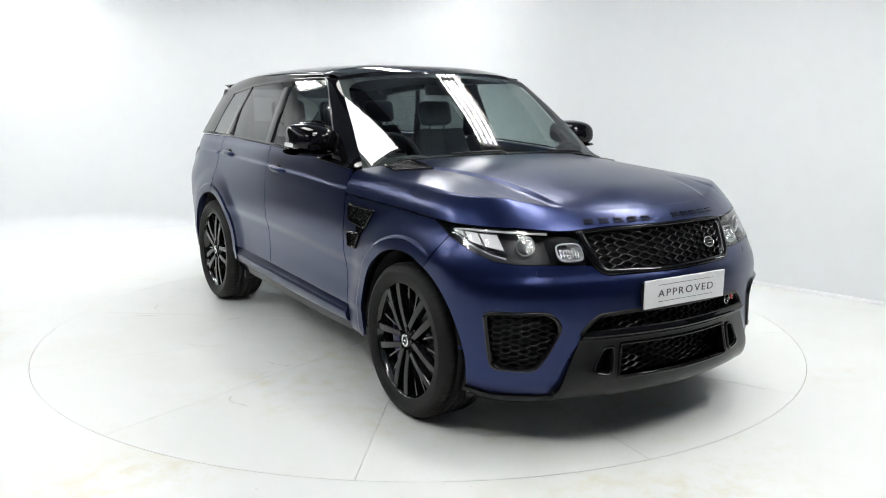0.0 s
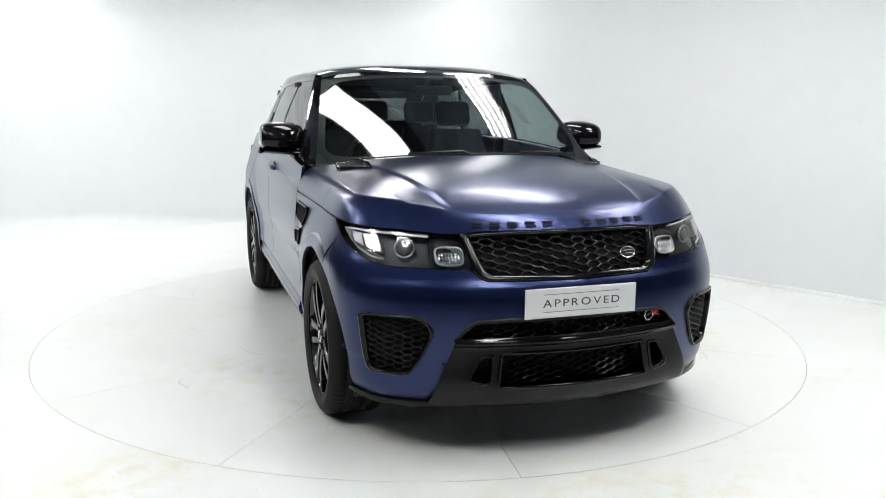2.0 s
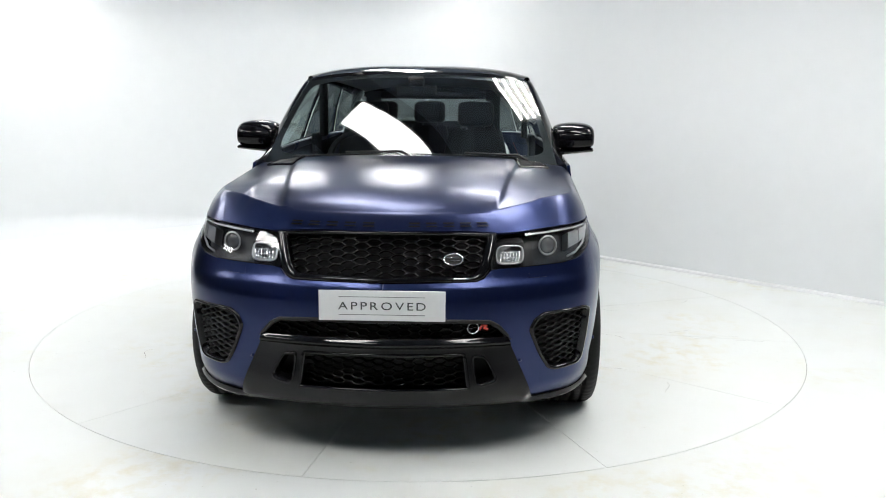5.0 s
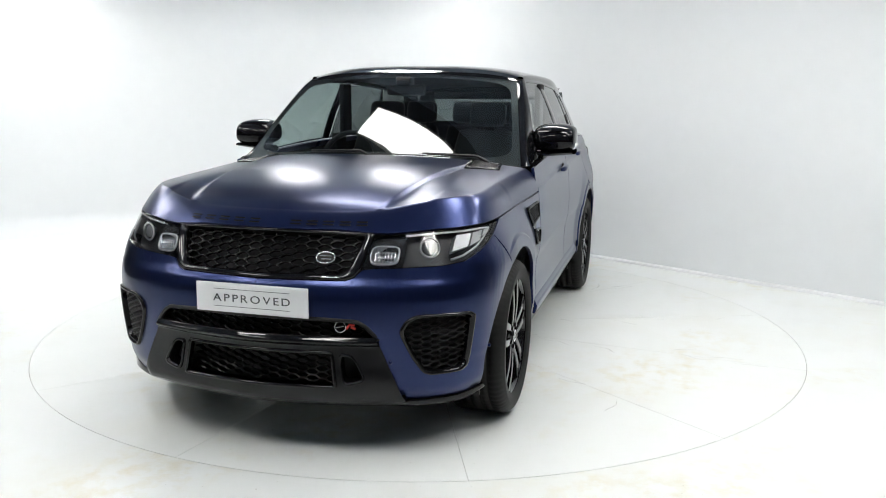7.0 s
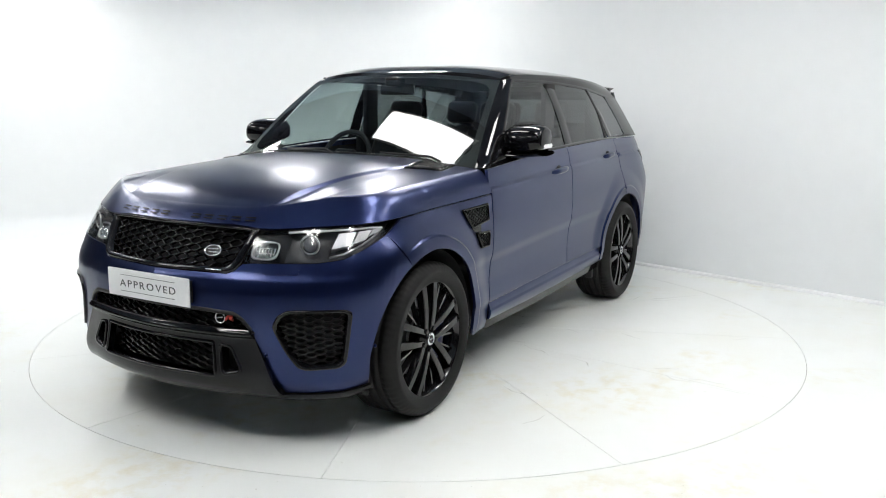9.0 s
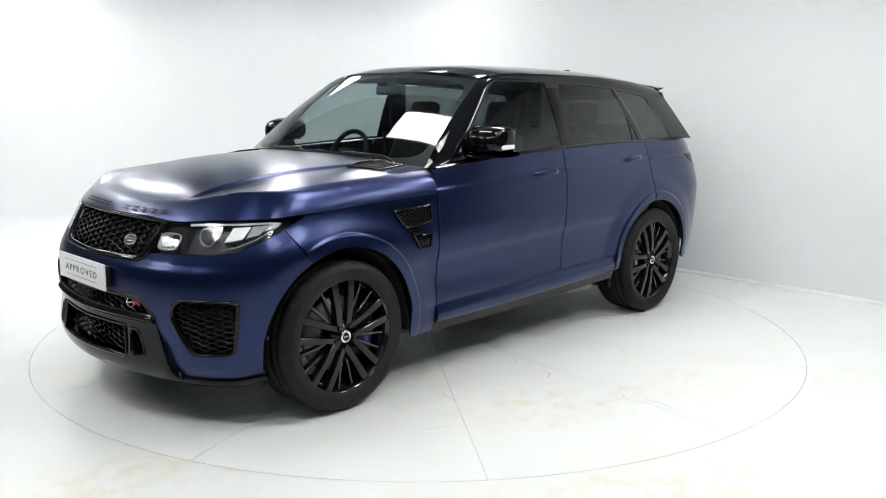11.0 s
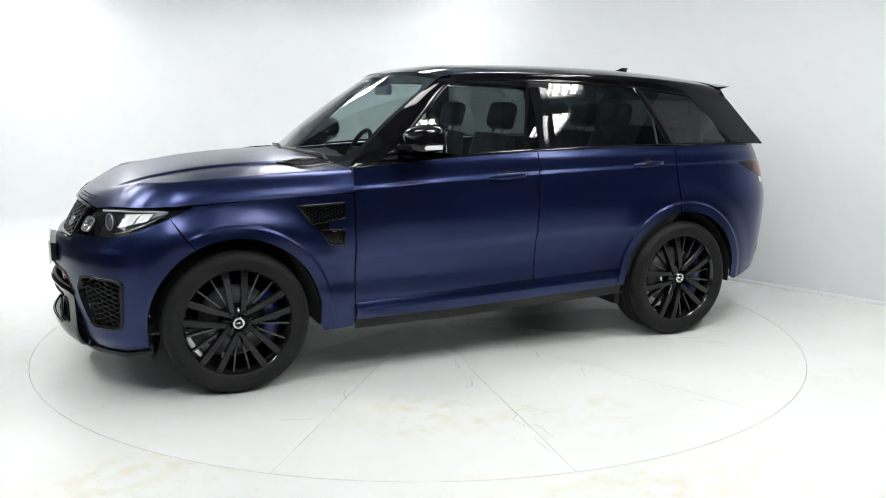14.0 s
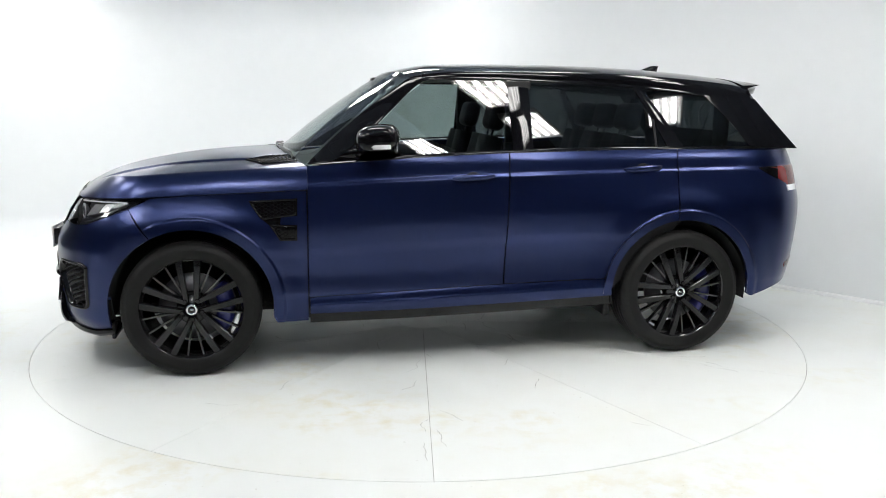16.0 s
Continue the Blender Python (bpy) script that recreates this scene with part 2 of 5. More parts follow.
# how the flank's two creases climb towards the tail
CREASE = table([(-2.0, 0.052), (-1.4, 0.043), (-0.36, 0.025), (0.3, 0.0), (0.8, -0.024), (1.4, -0.035)])


def half(x, z):
    """The body's half width where its sides run straight."""
    plain = smooth(0.9, 1.2, abs(x))
    w = HALF(z - CREASE(x) * smooth(1.24, 1.16, z) * smooth(0.50, 0.62, z) * (1 - plain * smooth(0.95, 0.85, z))) - 0.045 * smooth(0.8, 1.02, z) * smooth(0.6, 1.75, x)
    w -= 0.045 * smooth(0.88, 1.16, z) * smooth(-0.2, -1.6, x)
    w += (FLAT(z) - HALF(z)) * plain * smooth(0.40, 0.50, z) * smooth(0.95, 0.85, z)
    # flares over the wheels
    for cx in (WHEEL_X, -WHEEL_X):
        r = math.hypot(x - cx, z - WHEEL_Z)
        w += (0.012 * smooth(0.66, 0.52, r) + 0.009 * smooth(0.522, 0.506, r) * smooth(1.75, 1.55, x)) if z > 0.2 else 0
    return w


def side(x, z):
    w = half(x, z)
    if x > FRONT_S:
        u = min(0.9999, (x - FRONT_S) / (NOSE(z) - FRONT_S))
        return w * (1 - u ** 5.0) ** 0.62
    if x < -REAR_S:
        u = min(0.9999, (-x - REAR_S) / (TAIL(z) - REAR_S))
        return w * (1 - u ** 5.0) ** 0.46
    return w


RINGS = {}


def ring(z):
    """The contour of the nose at a height: arc length from the middle, x, y."""
    key = round(z, 3)
    if key not in RINGS:
        n = NOSE(key)
        pts = []
        for i in range(161):
            y = i / 160
            c = 1 - y ** (1 / 0.62)
            x = FRONT_S + (n - FRONT_S) * max(c, 0) ** 0.2
            pts.append((x, y * half(min(x, 1.9), key)))
        # the last step along the side
        x0 = pts[-2][0]
        pts = pts[:-1] + [(x0 + (FRONT_S - x0) * k / 24, side(x0 + (FRONT_S - x0) * k / 24, key)) for k in range(1, 25)]
        s = [0.0]
        for a, b in zip(pts, pts[1:]):
            s.append(s[-1] + math.hypot(b[0] - a[0], b[1] - a[1]))
        RINGS[key] = (s, [q[0] for q in pts], [q[1] for q in pts])
    return RINGS[key]


def nose(s, z):
    """The point of the nose s metres round from its middle (to the car's left; negative to its right)."""
    r = ring(z)
    a = abs(s)
    return (float(np.interp(a, r[0], r[1])), math.copysign(float(np.interp(a, r[0], r[2])), s), z)
# ---- the studio ----
def wall_path():
    """The foot of the studio's walls: straight on one side, a rounded corner at the back, straight again."""
    a, corner, b = Vector((4.7, -0.67)), Vector((-1.18, 5.56)), Vector((-5.4, 3.20))
    u, w = (a - corner).normalized(), (b - corner).normalized()
    p0, p1 = corner + u * 1.7, corner + w * 1.7
    pts = [a + (p0 - a) * i / 40 for i in range(40)]
    pts += [p0 * (1 - t) ** 2 + corner * 2 * t * (1 - t) + p1 * t * t for t in [i / 24 for i in range(25)]]
    pts += [p1 + (b - p1) * i / 40 for i in range(1, 41)]
    return pts


TOP = 3.36
BOARDS = -52.0
BEAM = (-1.45, -0.18)


def studio():
    path = wall_path()
    bm = bmesh.new()
    rows = []
    n = len(path)
    for i, p in enumerate(path):
        d = (path[min(i + 1, n - 1)] - path[max(i - 1, 0)]).normalized()
        inn = Vector((-d.y, d.x)) if (Vector((-d.y, d.x)).dot(-p) > 0) else Vector((d.y, -d.x))
        r = 0.012 + 0.22 * smooth(0.5, 0.8, i / n)
        col = [p + inn * (r * (1 - math.sin(a))) for a in [k * math.pi / 16 for k in range(9)]]
        rows.append([(c.x, c.y, r * (1 - math.cos(k * math.pi / 16))) for k, c in enumerate(col)] + [(p.x, p.y, z) for z in (0.6, 1.2, 1.8, 2.4, 3.0, TOP)])
    grid(bm, rows)
    tagged(part("wall_back", bm, WALL), "smooth white-painted curved studio wall, faintly scuffed", "wall", kind="structure")
    # plain closing walls beside and behind the camera, unseen, dark so the car mirrors darkness
    for name, (p, q) in (("wall_return", ((4.7, -0.67), (7.4, -3.0))), ("wall_side", ((7.4, -3.0), (7.4, -9.5))), ("wall_rear", ((7.4, -9.5), (-9.0, -9.5))), ("wall_left", ((-9.0, -9.5), (-9.0, 3.2))), ("wall_far_return", ((-9.0, 3.2), (-5.4, 3.2)))):
        bm = bmesh.new()
        p, q = Vector(p), Vector(q)
        d = (q - p).normalized()
        o = Vector((-d.y, d.x)) * 0.15
        f = [bm.verts.new((*v, z)) for v, z in ((p, 0), (q, 0), (q, TOP), (p, TOP))]
        g = [bm.verts.new((*(v + o), z)) for v, z in ((p, 0), (q, 0), (q, TOP), (p, TOP))]
        for k in range(4):
            bm.faces.new((f[k], f[(k + 1) % 4], g[(k + 1) % 4], g[k]))
        bm.faces.new(f), bm.faces.new(g)
        tagged(part(name, bm, REARWALL, flat=True), "plain dark wall out of view, added to close the studio and darken reflections", "wall", kind="structure")
    # a low white lip where the straight wall meets the floor
    bm = bmesh.new()
    rows = []
    for i in range(0, 41):
        p = path[i]
        d = (path[i + 1] - path[i]).normalized()
        inn = Vector((-d.y, d.x)) if Vector((-d.y, d.x)).dot(-p) > 0 else Vector((d.y, -d.x))
        q = p + inn * 0.035
        rows.append([(q.x, q.y, 0.0), (q.x, q.y, 0.018), (q.x - inn.x * 0.01, q.y - inn.y * 0.01, 0.025), (p.x + inn.x * 0.002, p.y + inn.y * 0.002, 0.028)])
    grid(bm, rows)
    tagged(part("baseboard", bm, WHITE), "thin white lip along the foot of the wall", "skirting", kind="structure")
    # floor: a sheet with a round opening for the turntable
    bm = bmesh.new()
    rings = [2.5005, 2.6, 3.0, 4.0, 6.0, 11.0]
    rows = [[(r * math.cos(k * math.tau / 192), r * math.sin(k * math.tau / 192), 0.0) for k in range(193)] for r in rings]
    rows.insert(0, [(x, y, -0.08) for x, y, z in rows[0]])
    grid(bm, rows)
    tagged(part("floor", bm, FLOOR, flat=True), "white-painted studio floor with ochre stains and scuffs", "floor", kind="structure")
    bm = bmesh.new()
    bmesh.ops.create_circle(bm, cap_ends=True, radius=2.6, segments=96, matrix=Matrix.Translation((0, 0, -0.08)))
    tagged(part("floor_pit", bm, DARK), "dark pit below the turntable", "floor", kind="structure")
    # ceiling: ribbed boards that run slantwise, with a dark beam over the softbox
    bm, dark = bmesh.new(), bmesh.new()
    slant = Matrix.Rotation(radians(BOARDS), 4, "Z")
    y = -11.0
    while y < 11.0:
        k = dark if BEAM[0] < y + 0.15 < BEAM[1] else bm
        box(k, -12, 12, y, y + 0.284, TOP, TOP + 0.05, m=slant)
        box(k, -12, 12, y + 0.284, y + 0.32, TOP + 0.025, TOP + 0.05, m=slant)
        y += 0.32
    tagged(part("ceiling", bm, CEILING, flat=True), "blue-grey ribbed ceiling boards", "ceiling", kind="structure")
    tagged(part("ceiling_beam", dark, CEILING_DARK, flat=True), "dark navy strip of ceiling between the boards", "ceiling", kind="structure")


def turntable():
    top = new("turntable")
    tagged(top, "round white-painted turntable with worn radial seams and stains", "turntable")
    R = 2.4970
    for k in range(12):
        bm = bmesh.new()
        a0, a1 = radians(22 + 30 * k), radians(52 + 30 * k)
        g = 0.0012
        rows = []
        for i in range(17):
            r = 0.17 + (R - 0.17) * i / 16
            rows.append([(r * math.cos(a), r * math.sin(a), 0.0) for a in [a0 + g / r + (a1 - a0 - 2 * g / r) * j / 16 for j in range(17)]])
        grid(bm, rows, flip=True)
        rim_edges(bm, 0.03)
        part("segment", bm, DISC, top)
    bm = bmesh.new()
    bmesh.ops.create_circle(bm, cap_ends=True, radius=0.168, segments=48)
    rim_edges(bm, 0.03)
    part("centre_plate", bm, DISC, top)
    bm = bmesh.new()
    bmesh.ops.create_circle(bm, cap_ends=True, radius=R + 0.003, segments=192, matrix=Matrix.Translation((0, 0, -0.005)))
    part("base_plate", bm, CRACK, top)
    # crooked cracks in the paint
    rnd = random.Random(4)
    for k in range(60):
        a = radians(22 + 30 * rnd.randrange(12) + rnd.choice((-1, 1)) * rnd.uniform(0.2, 2.5))
        r = rnd.uniform(0.2, 2.2)
        x, y = r * math.cos(a), r * math.sin(a)
        pts = [(x, y)]
        a += rnd.uniform(-0.5, 0.5)
        for i in range(rnd.randrange(6, 16)):
            a += rnd.uniform(-0.45, 0.45)
            x, y = x + 0.02 * math.cos(a), y + 0.02 * math.sin(a)
            if math.hypot(x, y) > 2.47:
                break
            pts.append((x, y))
        if len(pts) < 3:
            continue
        bm = bmesh.new()
        rows = []
        for i, (px, py) in enumerate(pts):
            q = pts[min(i + 1, len(pts) - 1)]
            o = pts[max(i - 1, 0)]
            d = Vector((q[0] - o[0], q[1] - o[1])).normalized()
            w = 0.0016 * rnd.uniform(0.3, 1.0) * (1 - abs(2 * i / len(pts) - 1) ** 3)
            rows.append([(px - d.y * w, py + d.x * w, 0.0007), (px + d.y * w, py - d.x * w, 0.0007)])
        grid(bm, rows)
        part("crack", bm, CRACK, top)
    return top


def troffer(x, y, turn, size=0.62, tubes=4, length=0.62, fat=0.30):
    """A ceiling fixture with bare tubes side by side."""
    top = new("ceiling_and_fill_light")
    top.matrix_basis = pose(x, y, TOP - 0.10, rz=turn)
    tagged(top, "white ceiling fixture with bright fluorescent tubes, one of a set with added fill", "ceiling light", "ceiling lights")
    bm = bmesh.new()
    box(bm, -length / 2 - 0.03, length / 2 + 0.03, -size / 2, size / 2, 0.03, 0.085, 0.008)
    part("housing", bm, FIXTURE, top)
    # skirts added to block the tubes' sideways light from the wall tops
    for e in (-1, 1):
        bm = bmesh.new()
        box(bm, -length / 2 - 0.03, length / 2 + 0.03, e * (size / 2 + 0.006) - 0.006, e * (size / 2 + 0.006) + 0.006, -0.06, 0.08)
        part("side_skirt", bm, FIXTURE, top)
        bm = bmesh.new()
        box(bm, e * (length / 2 + 0.036) - 0.006, e * (length / 2 + 0.036) + 0.006, -size / 2, size / 2, -0.06, 0.08)
        part("end_skirt", bm, FIXTURE, top)
    for i in range(tubes):
        bm = bmesh.new()
        w = size / tubes
        c = -size / 2 + (i + 0.5) * w
        tube(bm, [(-length / 2, c, 0.0), (length / 2, c, 0.0)], fat * w, 8)
        part("tube", bm, TUBE, top)
    return top


def softbox(x, y, turn, lx, ly, z=None, mat=None):
    top = new("softbox")
    top.matrix_basis = pose(x, y, z if z else TOP - 0.14, rz=turn)
    tagged(top, "large white studio softbox hung under the ceiling", "softbox", "softboxes")
    bm = bmesh.new()
    box(bm, -lx / 2 - 0.03, lx / 2 + 0.03, -ly / 2 - 0.03, ly / 2 + 0.03, 0.01, 0.1, 0.01)
    part("housing", bm, FIXTURE, top)
    bm = bmesh.new()
    grid(bm, [[(lx * (i / 8 - 0.5), ly * (j / 8 - 0.5), 0.004 - 0.02 * math.sin(math.pi * i / 8) * math.sin(math.pi * j / 8)) for i in range(9)] for j in range(9)])
    part("diffuser", bm, mat or DIFFUSER, top)
    return top


studio()
disc = turntable()
softbox(-0.48, -0.43, -47, 1.42, 0.46)
troffer(0.94, 0.74, -54, 0.42, 4, 1.6, 0.20)
# first five are mirrored in the windows; most others are unseen fill, added
for fx, fy, ft in ((1.05, -1.78, -48), (1.97, -2.78, -48), (3.42, -1.86, -50), (1.05, -3.95, -48), (2.42, -0.70, -50), (-3.3, 2.2, -50), (-4.5, 1.9, -50), (-4.3, 0.2, -50), (-3.6, -1.6, -50), (-2.9, -3.3, -50), (-1.2, -3.6, -50), (-1.6, 3.5, -50), (-0.3, 3.0, -50), (-5.2, -2.4, -50), (-3.9, 2.95, -50)):
    troffer(fx, fy, ft, 0.42, 4, 0.95)


# ---- the car ----
car = new("car")
tagged(car, "satin dark-blue sports SUV with gloss-black roof and black wheels", "car")
def on_nose(off=0.0):
    """The nose's surface, moved outwards by off."""
    def f(s, z):
        p = Vector(nose(s, z))
        if off:
            a, b = Vector(nose(s + 0.01, z)), Vector(nose(s - 0.01, z))
            c, d = Vector(nose(s, z + 0.01)), Vector(nose(s, z - 0.01))
            n = (a - b).cross(c - d).normalized()
            if n.x < 0 and abs(n.y) < 0.7:
                n = -n
            p = p + n * off
        return p
    return f


def on_side(off=0.0):
    def f(x, z):
        return Vector((x, side(x, z) + off, z))
    return f


def green(x, z):
    """The cabin's flank above the belt."""
    t = (z - 1.255) / 0.415
    y = 0.905 - 0.125 * t - 0.045 * max(t, 0) ** 2
    y -= 0.10 * smooth(-1.0, -2.35, x) + 0.03 * smooth(-0.2, -1.6, x) + 0.02 * smooth(0.1, 0.8, x)
    return y


def on_green(off=0.0):
    def f(x, z):
        return Vector((x, green(x, z) + off, z))
    return f


def s_at(x, z):
    r = ring(z)
    return float(np.interp(-x, [-v for v in r[1]], r[0]))


def arch(cx, r, a0, a1, n=24):
    return [(cx + r * math.cos(radians(a0 + (a1 - a0) * i / n)), WHEEL_Z + r * math.sin(radians(a0 + (a1 - a0) * i / n))) for i in range(n + 1)]


ARCH_R = 0.452
BELT = table([(-2.3, 1.262), (-1.43, 1.262), (-1.0, 1.26), (-0.36, 1.247), (0.3, 1.216), (0.8, 1.178)])
SHUT = table([(0.8, 1.046), (1.1, 1.033), (1.4, 1.02), (1.7, 1.006), (1.95, 0.998)])
# door bottoms and the sill's lower edge
DOOR_LOW = table([(-1.1, 0.486), (-0.33, 0.470), (0.82, 0.428)])
SILL_LOW = table([(-1.1, 0.315), (-0.33, 0.288), (0.3, 0.272), (1.0, 0.268)])


def flank_panels():
    # front wing
    a = arch(WHEEL_X, ARCH_R, 188, 62.8)
    low = [(0.815, 0.285), (a[0][0] - 0.02, 0.283)] + a
    high = [(0.815, SHUT(0.82)), (1.1, SHUT(1.1)), (1.4, SHUT(1.4)), (1.660, 1.004), (1.670, 0.998), (1.70, 0.983), (1.778, 0.948)]
    w = sheet(on_side(), low, high, 150, 80)
    both("front_wing", w, PAINT, car)
    # front door: from the sill to the belt
    low = [(-0.330, DOOR_LOW(-0.33)), (0.815, DOOR_LOW(0.815))]
    high = [(-0.362, BELT(-0.36))] + [(x, BELT(x)) for x in (-0.1, 0.2, 0.5, 0.813)]
    bm = sheet(on_side(), low, high, 50, 96)
    fd = both("front_door", bm, PAINT, car)
    # rear door: its rear edge runs down and round the arch
    ra = arch(-WHEEL_X, ARCH_R + 0.055, 14, 84)
    low = [(-1.41, 0.90)] + ra[::-1] + [(-0.96, DOOR_LOW(-1.0)), (-0.330, DOOR_LOW(-0.33))]
    high = [(-1.435, 1.262), (-1.2, 1.262), (-0.9, 1.258), (-0.362, BELT(-0.36))]
    bm = sheet(on_side(), low, high, 70, 84)
    rd = both("rear_door", bm, PAINT, car)
    # rear quarter, with the arch's lip and the flank behind it
    q = arch(-WHEEL_X, ARCH_R, 8, 176)
    o = ra
    bm = sheet(on_side(), arch(-WHEEL_X, ARCH_R, 0, 84), arch(-WHEEL_X, ARCH_R + 0.055, 0, 84), 50, 5)
    both("arch_lip", bm, PAINT, car)
    ends = [(-(REAR_S + (TAIL(z) - REAR_S) * 0.90), z) for z in (0.43, 0.5, 0.8, 1.05, 1.255)]
    low = arch(-WHEEL_X, ARCH_R, 84, 184, 30) + [(-1.95, 0.335), ends[0]]
    high = [(-1.42, 0.90), (-1.435, 1.262), (-1.8, 1.26), ends[-1]]
    bm = sheet(on_side(), low, high, 90, 70)
    both("rear_quarter", bm, PAINT, car)
    # sills
    low = [(-1.02, SILL_LOW(-1.0) + 0.06)] + [(x, SILL_LOW(x) + 0.06) for x in (-0.33, 0.3, 0.81)]
    high = [(-1.0, DOOR_LOW(-1.0))] + [(x, DOOR_LOW(x)) for x in (-0.33, 0.3, 0.81)]

    def sill(x, z):
        t = (z - SILL_LOW(x) - 0.06) / max(DOOR_LOW(x) - SILL_LOW(x) - 0.06, 0.01)
        return Vector((x, 0.951 + 0.018 * math.sin(math.pi * min(max(t, 0), 1)) ** 0.7 - 0.006 * smooth(0.55, 0.62, t) + 0.004 * t, z))
    bm = sheet(sill, low, high, 50, 16)
    both("side_sill", bm, PAINT, car)
    low = [(x, SILL_LOW(x)) for x in (-1.04, -0.33, 0.3, 0.812)]
    high = [(x, SILL_LOW(x) + 0.062) for x in (-1.02, -0.33, 0.3, 0.812)]

    def under(x, z):
        return Vector((x, 0.925 + 0.25 * (z - SILL_LOW(x)), z))
    bm = sheet(under, low, high, 40, 5)
    both("sill_blade", bm, GLOSS, car)
    # handles
    for (d, x, z), (d2, _, _) in zip(((fd[0], -0.14, 1.108), (rd[0], -1.20, 1.147)), ((fd[1], 0, 0), (rd[1], 0, 0))):
        bm = bmesh.new()
        rows = []
        for i in range(17):
            u = -1 + i / 8
            xx = x + 0.125 * u
            zz = z - 0.007 * u
            lift = 0.034 * (1 - u ** 4) + 0.002
            hh = 0.017 * (1 - 0.5 * u ** 4)
            y = side(xx, zz)
            rows.append([(xx, y + lift * 0.15, zz - hh), (xx, y + lift * 0.8, zz - hh), (xx, y + lift, zz - hh * 0.5), (xx, y + lift, zz + hh * 0.5), (xx, y + lift * 0.8, zz + hh), (xx, y + lift * 0.15, zz + hh)])
        grid(bm, rows)
        o = mirrored(bm)
        part("door_handle", bm, PAINT, d)
        part("door_handle", o, PAINT, d2)
        # the scooped cup behind it: a flat bulge, the hollow's shade put into its colour
        bm = bmesh.new()
        bmesh.ops.create_uvsphere(bm, u_segments=20, v_segments=10, radius=1, matrix=Matrix.Translation((x, side(x, z) - 0.004, z - 0.004)) @ Matrix.Diagonal((0.045, 0.008, 0.036, 1)))
        o = mirrored(bm)
        part("handle_cup", bm, DARK, d)
        part("handle_cup", o, DARK, d2)
    # bright-edged belt crease is part of the panels; dark lining inside the flanks
    high = [(-1.9, 1.25), (0.78, 1.175)]
    low = [(-0.98, 0.36), (0.97, 0.36)]
    bm = sheet(on_side(-0.06), low, high, 40, 20, depth=0)
    both("inner_lining", bm, DARK, car)
    return fd, rd


def wing_vents():
    outer = [(1.135, 0.989), (0.868, 1.001), (0.872, 0.764), (0.967, 0.764)]
    # backing plate with a raised gloss rim, two meshed openings
    up = [(1.128, 0.984), (0.876, 0.994), (0.880, 0.913), (1.062, 0.888)]
    dn = [(1.018, 0.856), (0.878, 0.846), (0.882, 0.772), (0.963, 0.772)]
    bm = bmesh.new()
    for lo, hi in (([(1.060, 0.882), (0.870, 0.905)], [outer[0], outer[1]]), ([outer[3], outer[2]], [(1.026, 0.856), (0.871, 0.852)]), ([(1.026, 0.855), (0.965, 0.852)], [(1.060, 0.884), (0.960, 0.896)])):
        k = sheet(on_side(0.003), lo, hi, 12, 8, gap=0, depth=0.01, flip=True)
        me = bpy.data.meshes.new("vent_piece")
        k.to_mesh(me)
        k.free()
        bm.from_mesh(me)
        bpy.data.meshes.remove(me)
    for s, host in zip((1, -1), both("wing_vent", bm, GLOSS, car, "gloss-black wing vent with mesh inserts")):
        for poly in (up, dn):
            bm = bmesh.new()
            pts = spread(poly + poly[:1], 40)[:-1]
            tube(bm, [on_side(0.008)(*p) for p in pts], 0.0065, 6, True)
            if s < 0:
                k = mirrored(bm)
                bm.free()
                bm = k
            part("vent_rim", bm, GLOSS, host)
            bm = lattice(on_side(0.007), poly, 0.036, 0.012, 0.0018, 0.006)
            if s < 0:
                k = mirrored(bm)
                bm.free()
                bm = k
            part("vent_mesh", bm, LETTER, host)
        bm = bmesh.new()
        tube(bm, [on_side(0.008)(x, 0.845) for x in (0.885, 0.915, 0.945)], 0.0032, 6)
        if s < 0:
            k = mirrored(bm)
            bm.free()
            bm = k
        part("vent_plaque", bm, CHROME, host, "small bright plaque, a plain bar")


def lattice(surface, poly, cell, row, wide, deep):
    """A mesh of stretched hexagons inside a polygon: crooked bars that meet in turn, each with depth."""
    bm = bmesh.new()
    xs, zs = [p[0] for p in poly], [p[1] for p in poly]
    x0, x1, z0, z1 = min(xs), max(xs), min(zs), max(zs)
    k = 0
    z = z0 - row
    while z < z1 + row:
        x = x0 - cell
        pts = []
        i = 0
        while x < x1 + cell:
            up = 1 if (i // 2 + k) % 2 == 0 else -1
            pts.append((x, z + up * row * 0.40))
            x += cell * (0.235 if i % 2 == 0 else 0.265)
            i += 1
        for a, b in zip(pts, pts[1:]):
            for t0, t1 in ((0, 0.5), (0.5, 1)):
                p = (a[0] + (b[0] - a[0]) * t0, a[1] + (b[1] - a[1]) * t0)
                q = (a[0] + (b[0] - a[0]) * t1, a[1] + (b[1] - a[1]) * t1)
                if not inside(((p[0] + q[0]) / 2, (p[1] + q[1]) / 2), poly):
                    continue
                w = wide
                f = [Vector(surface(c[0], c[1] + e)) for c in (p, q) for e in (-w, w)]
                n = (f[2] - f[0]).cross(f[1] - f[0])
                if n.length < 1e-9:
                    continue
                n.normalize()
                if n.x * 1.0 + n.y * 0.8 < 0 and f[0].y > -0.02:
                    n = -n
                if f[0].y <= -0.02 and n.x - n.y * 0.8 < 0:
                    n = -n
                g = [v - n * deep for v in f]
                v = [bm.verts.new(c) for c in f + g]
                bm.faces.new((v[0], v[2], v[3], v[1]))
                bm.faces.new((v[1], v[3], v[7], v[5]))
                bm.faces.new((v[0], v[4], v[6], v[2]))
        z += row * 0.8
        k += 1
    bmesh.ops.recalc_face_normals(bm, faces=bm.faces)
    return bm


